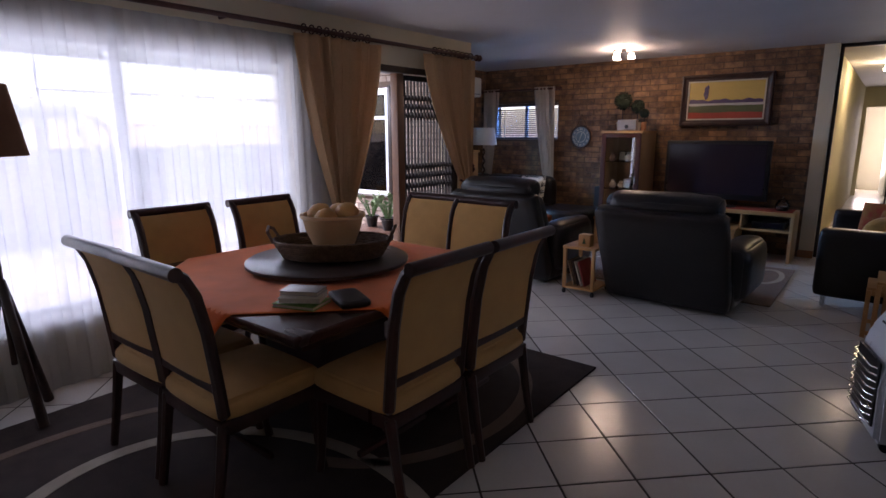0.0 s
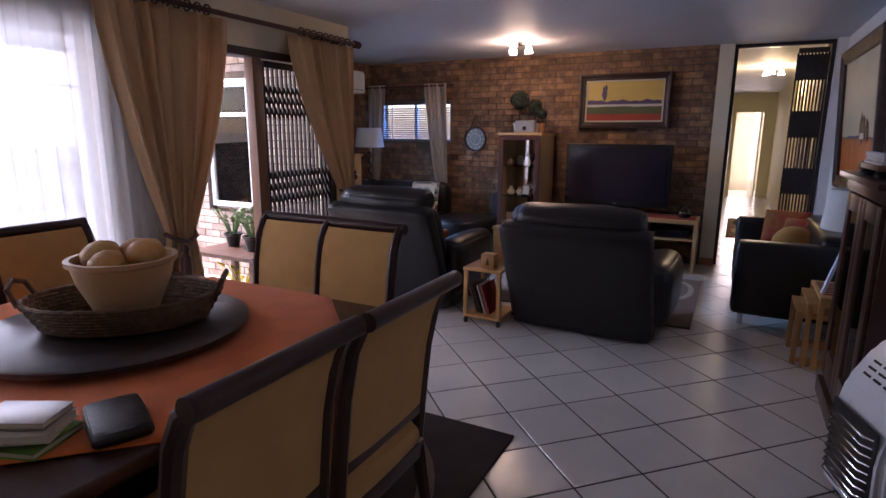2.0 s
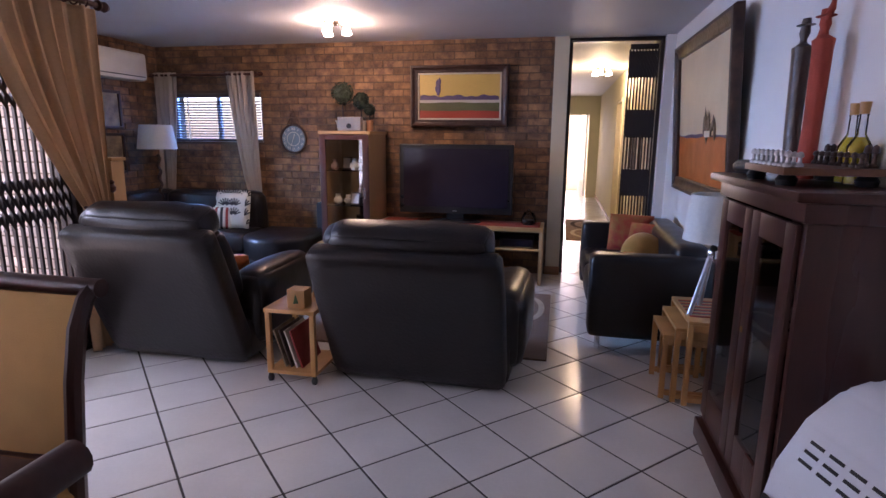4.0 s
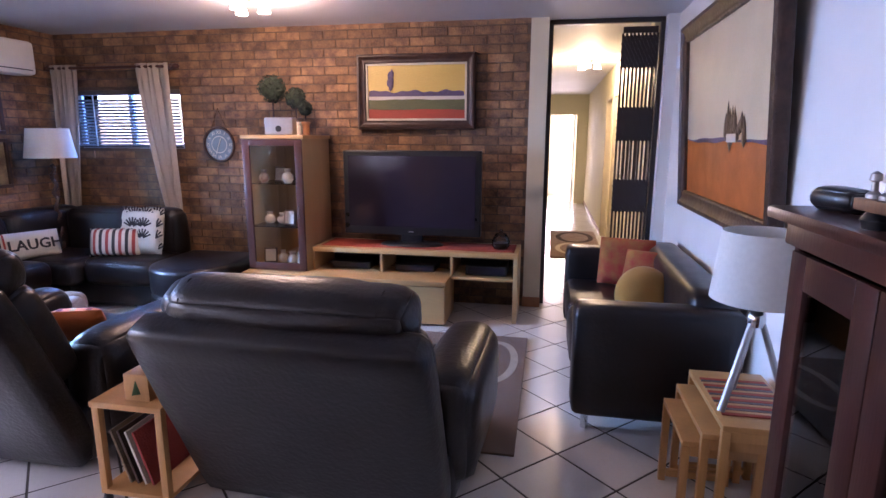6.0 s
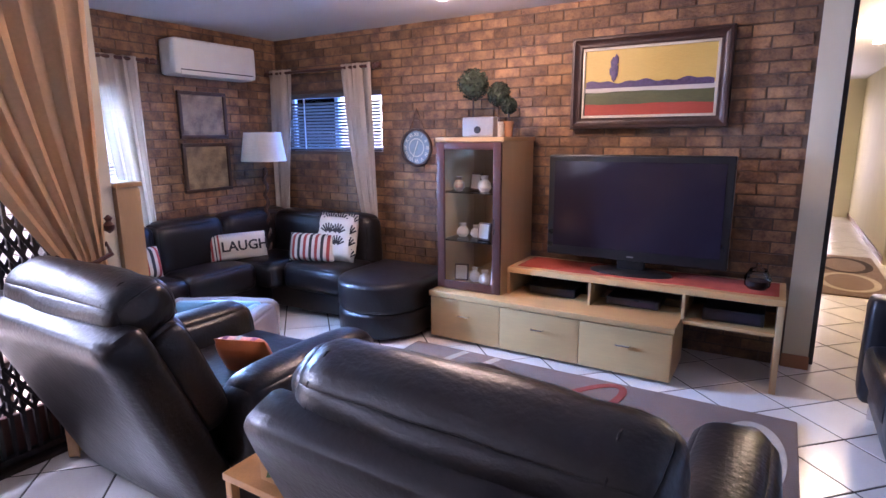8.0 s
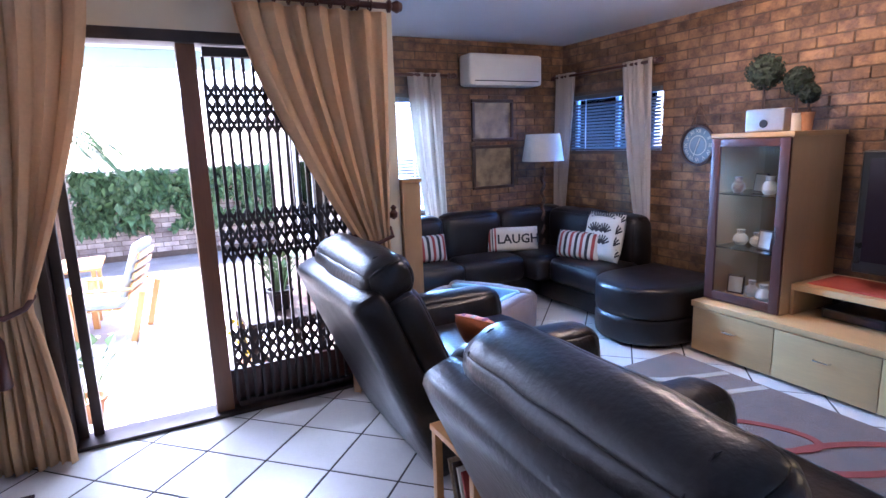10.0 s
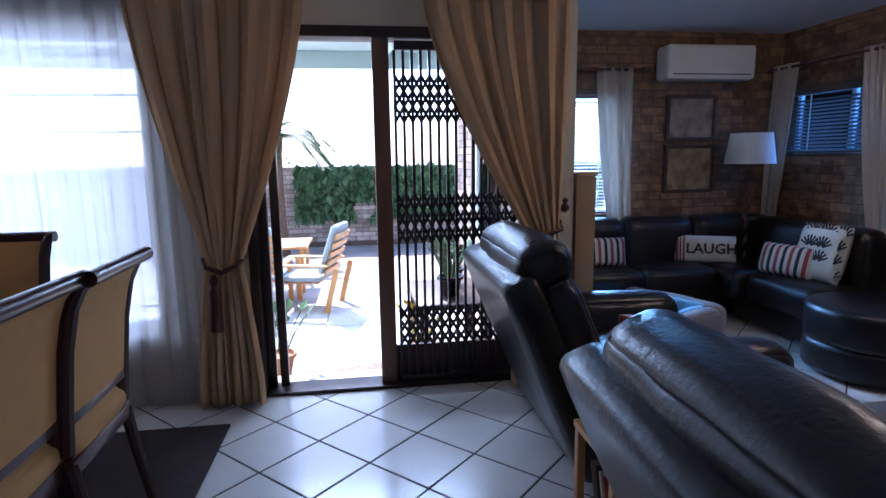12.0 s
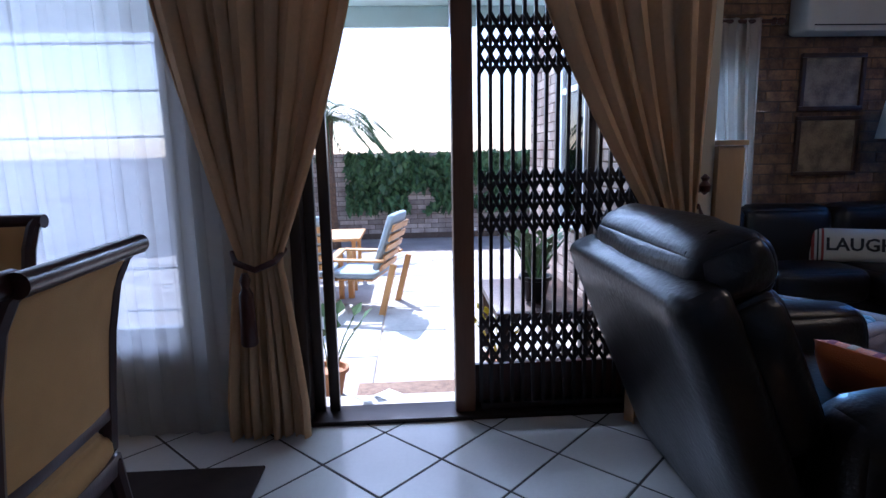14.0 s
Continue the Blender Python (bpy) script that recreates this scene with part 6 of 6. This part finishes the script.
pot_plant(pose(-4.60, 4.62, GZ + 0.462), 0.10, 40, 4, 0.06, "leafy bonsai in dark pot on planter table", M_BLACK)
pot_plant(pose(-4.95, 4.70, GZ + 0.462), 0.09, 30, 5, 0.06, "leafy plant in dark pot on planter table", M_BLACK)
pot_plant(pose(-4.42, 3.42, GZ), 0.11, 12, 6, 0.10, "trailing heart-leaved plant beside sliding door")
pot_plant(pose(-4.55, 4.40, GZ), 0.10, 16, 9, 0.06, "yellow flowering plant in pot near gate", M_TERRA, M_OIL)
o = tagged(part("door_mat", box((-0.10, -0.28, 0), (0.10, 0.28, 0.015), 0.004), M_WICKER), "brown coir mat outside sliding door", "door mat")
o.matrix_world = pose(-4.42, 3.85, GZ)


# window of the outside brick wall
def outside_window():
    t = thing("window_4", pose(-5.56, YC - 0.225, 0.72), "white steel window in weathered patio brick wall", "window", kind="structure")
    w, h = 0.62, 1.26
    for lo, hi in (((0, -0.02, 0), (0.05, 0.03, h)), ((w - 0.05, -0.02, 0), (w, 0.03, h)), ((0.05, -0.02, 0), (w - 0.05, 0.03, 0.05)), ((0.05, -0.02, h - 0.05), (w - 0.05, 0.03, h)), ((0.05, -0.015, 0.92), (w - 0.05, 0.025, 0.96))):
        part("window_frame", box(lo, hi, 0.004), M_WHITEP, t)
    part("pane", box((0.05, 0.003, 0.05), (w - 0.05, 0.007, h - 0.05)), M_GLASS, t, smooth=False)
    for i in range(6):
        part("burglar_bar", box((0.05, 0.012, 0.14 + i * 0.16), (w - 0.05, 0.022, 0.152 + i * 0.16)), M_WHITEP, t)
    part("backing", box((-0.05, 0.03, -0.03), (w + 0.05, 0.045, h + 0.03)), M_SILVER, t)
    part("outer_frame", box((-0.05, -0.03, -0.05), (0, 0.03, h + 0.05), 0.004), M_BRONZE, t)
    part("outer_frame", box((w, -0.03, -0.05), (w + 0.05, 0.03, h + 0.05), 0.004), M_BRONZE, t)


outside_window()


# ---- pieces of walls and floors ----
def brick_wall(parent_name, m, length, z_top, holes, near, single, joined, jut=0.008, L=0.222, H=0.075, thick=0.02):
    """Bricks proud of a mortar bed, in stretcher bond along local x, facing local -y. holes: (x0, x1, z0, z1).
    Those with near(x, z) become objects of their own, up to 300."""
    host = bpy.data.objects[parent_name]
    rr = random.Random(len(parent_name))
    meshes, count = {}, 0
    rest = bmesh.new()
    rows = int(z_top / H)
    for r in range(rows + 1):
        z0, z1 = r * H, min(r * H + H - 0.010, z_top)
        if z1 - z0 < 0.02:
            continue
        x = -(L / 2 if r % 2 else 0)
        while x < length:
            a, b = max(x, 0), min(x + L - 0.010, length)
            x += L
            spans = [(a, b)]
            for hx0, hx1, hz0, hz1 in holes:
                if z1 > hz0 + 0.002 and z0 < hz1 - 0.002:
                    spans = [s for p, q in spans for s in ((p, min(q, hx0)), (max(p, hx1), q))]
            for p, q in spans:
                if q - p < 0.025:
                    continue
                out = jut * rr.uniform(0.5, 1.3)
                if near(p, z0) and count < 300 and abs(q - p - (L - 0.010)) < 1e-6 and abs(z1 - z0 - H + 0.010) < 1e-6:
                    k = rr.randrange(3)
                    if k not in meshes:
                        me = bpy.data.meshes.new("brick")
                        bm = box((0, -jut * (0.6 + 0.3 * k), 0), (L - 0.010, 0.012, H - 0.010), 0.003, 1)
                        bm.to_mesh(me)
                        bm.free()
                        me.materials.append(single)
                        meshes[k] = me
                    ob = new("brick", meshes[k])
                    ob.parent = host
                    ob.matrix_basis = m @ pose(p, 0, z0)
                    count += 1
                else:
                    box((p, -out, z0), (q, 0.012, z1), bm=rest, m=m)
    me = bpy.data.meshes.new("brickwork")
    rest.to_mesh(me)
    rest.free()
    me.materials.append(joined)
    ob = new("brickwork", me)
    ob.parent = host
    tagged(ob, kind="stuff")


brick_wall("wall_north", pose(XA, YT, 0), -0.90 - XA, CEIL, [(TX0 - XA, TX1 - XA, TZ0, TZ1)], lambda x, z: x > 0.9 and z > 0.85, M_BRICK, M_BRICKS)
brick_wall("wall_corner", pose(XA, YC + 0.022, 0, 0, 0, 90), YT - YC - 0.022, CEIL, [(AY0 - YC - 0.022, AY1 - YC - 0.022, AZ0, AZ1)], lambda x, z: z > 0.7, M_BRICK, M_BRICKS)
brick_wall("wall_patio", pose(-6.9, YC - 0.17, -0.09), 6.9 + XO, 2.5, [(1.29, 2.01, 0.74, 2.12)], lambda x, z: x > 1.5, M_BRICKO, M_BRICKO)

brick_wall("garden_wall", pose(-10.2, -3.0, 0, 0, 0, 90), 11.0, 1.24, [], lambda x, z: False, M_BRICKO, M_BRICKO)


def tile_floor():
    host = bpy.data.objects["floor"]
    P = 0.347
    d = P / math.sqrt(2)
    me = bpy.data.meshes.new("tile")
    bm = box((-P / 2 + 0.005, -P / 2 + 0.005, -0.01), (P / 2 - 0.005, P / 2 - 0.005, 0.0), 0.0018, 1)
    bm.to_mesh(me)
    bm.free()
    me.materials.append(M_TILE)
    cells = []
    for i in range(-60, 80):
        for j in range(-60, 80):
            x, y = -2.092 + d * (i - j), 4.0 + d * (i + j + 1)
            if XA - 0.2 < x < 1.3 and -1.6 < y < 18.2:
                if (x < XA + 0.1 and y < YC) or (y < YC and x < XO + 0.05) or (x < HX0 - 0.3 and y > YT + 0.1):
                    continue
                cells.append((abs(x + 1.4) + abs(y - 4.3) * 0.8, x, y))
    cells.sort()
    for _, x, y in cells[:300]:
        ob = new("tile", me)
        ob.parent = host
        ob.matrix_basis = pose(x, y, 0, 0, 0, 45)
    rest = bmesh.new()
    for _, x, y in cells[300:]:
        box((-P / 2 + 0.005, -P / 2 + 0.005, -0.01), (P / 2 - 0.005, P / 2 - 0.005, 0.0), bm=rest, m=pose(x, y, 0, 0, 0, 45))
    ob = part("tiling", rest, M_TILES, host, smooth=False)
    tagged(ob, kind="stuff")


tile_floor()


def paving():
    host = bpy.data.objects["ground"]
    rr = random.Random(11)
    y = -3.0
    while y < 5.2:
        x = XO - 0.08
        w = rr.uniform(0.40, 0.5)
        while x > -8.5:
            ln = rr.uniform(0.5, 0.8)
            if y + w < YC - 0.05:
                me = bpy.data.meshes.new("paving_slab")
                bm = box((x - ln + 0.012, y, -0.088), (x, y + w - 0.012, -0.075 + rr.uniform(-0.003, 0.003)), 0.006, 1)
                bm.to_mesh(me)
                bm.free()
                me.materials.append(M_PAVE)
                new("paving_slab", me).parent = host
            x -= ln
        y += w


paving()
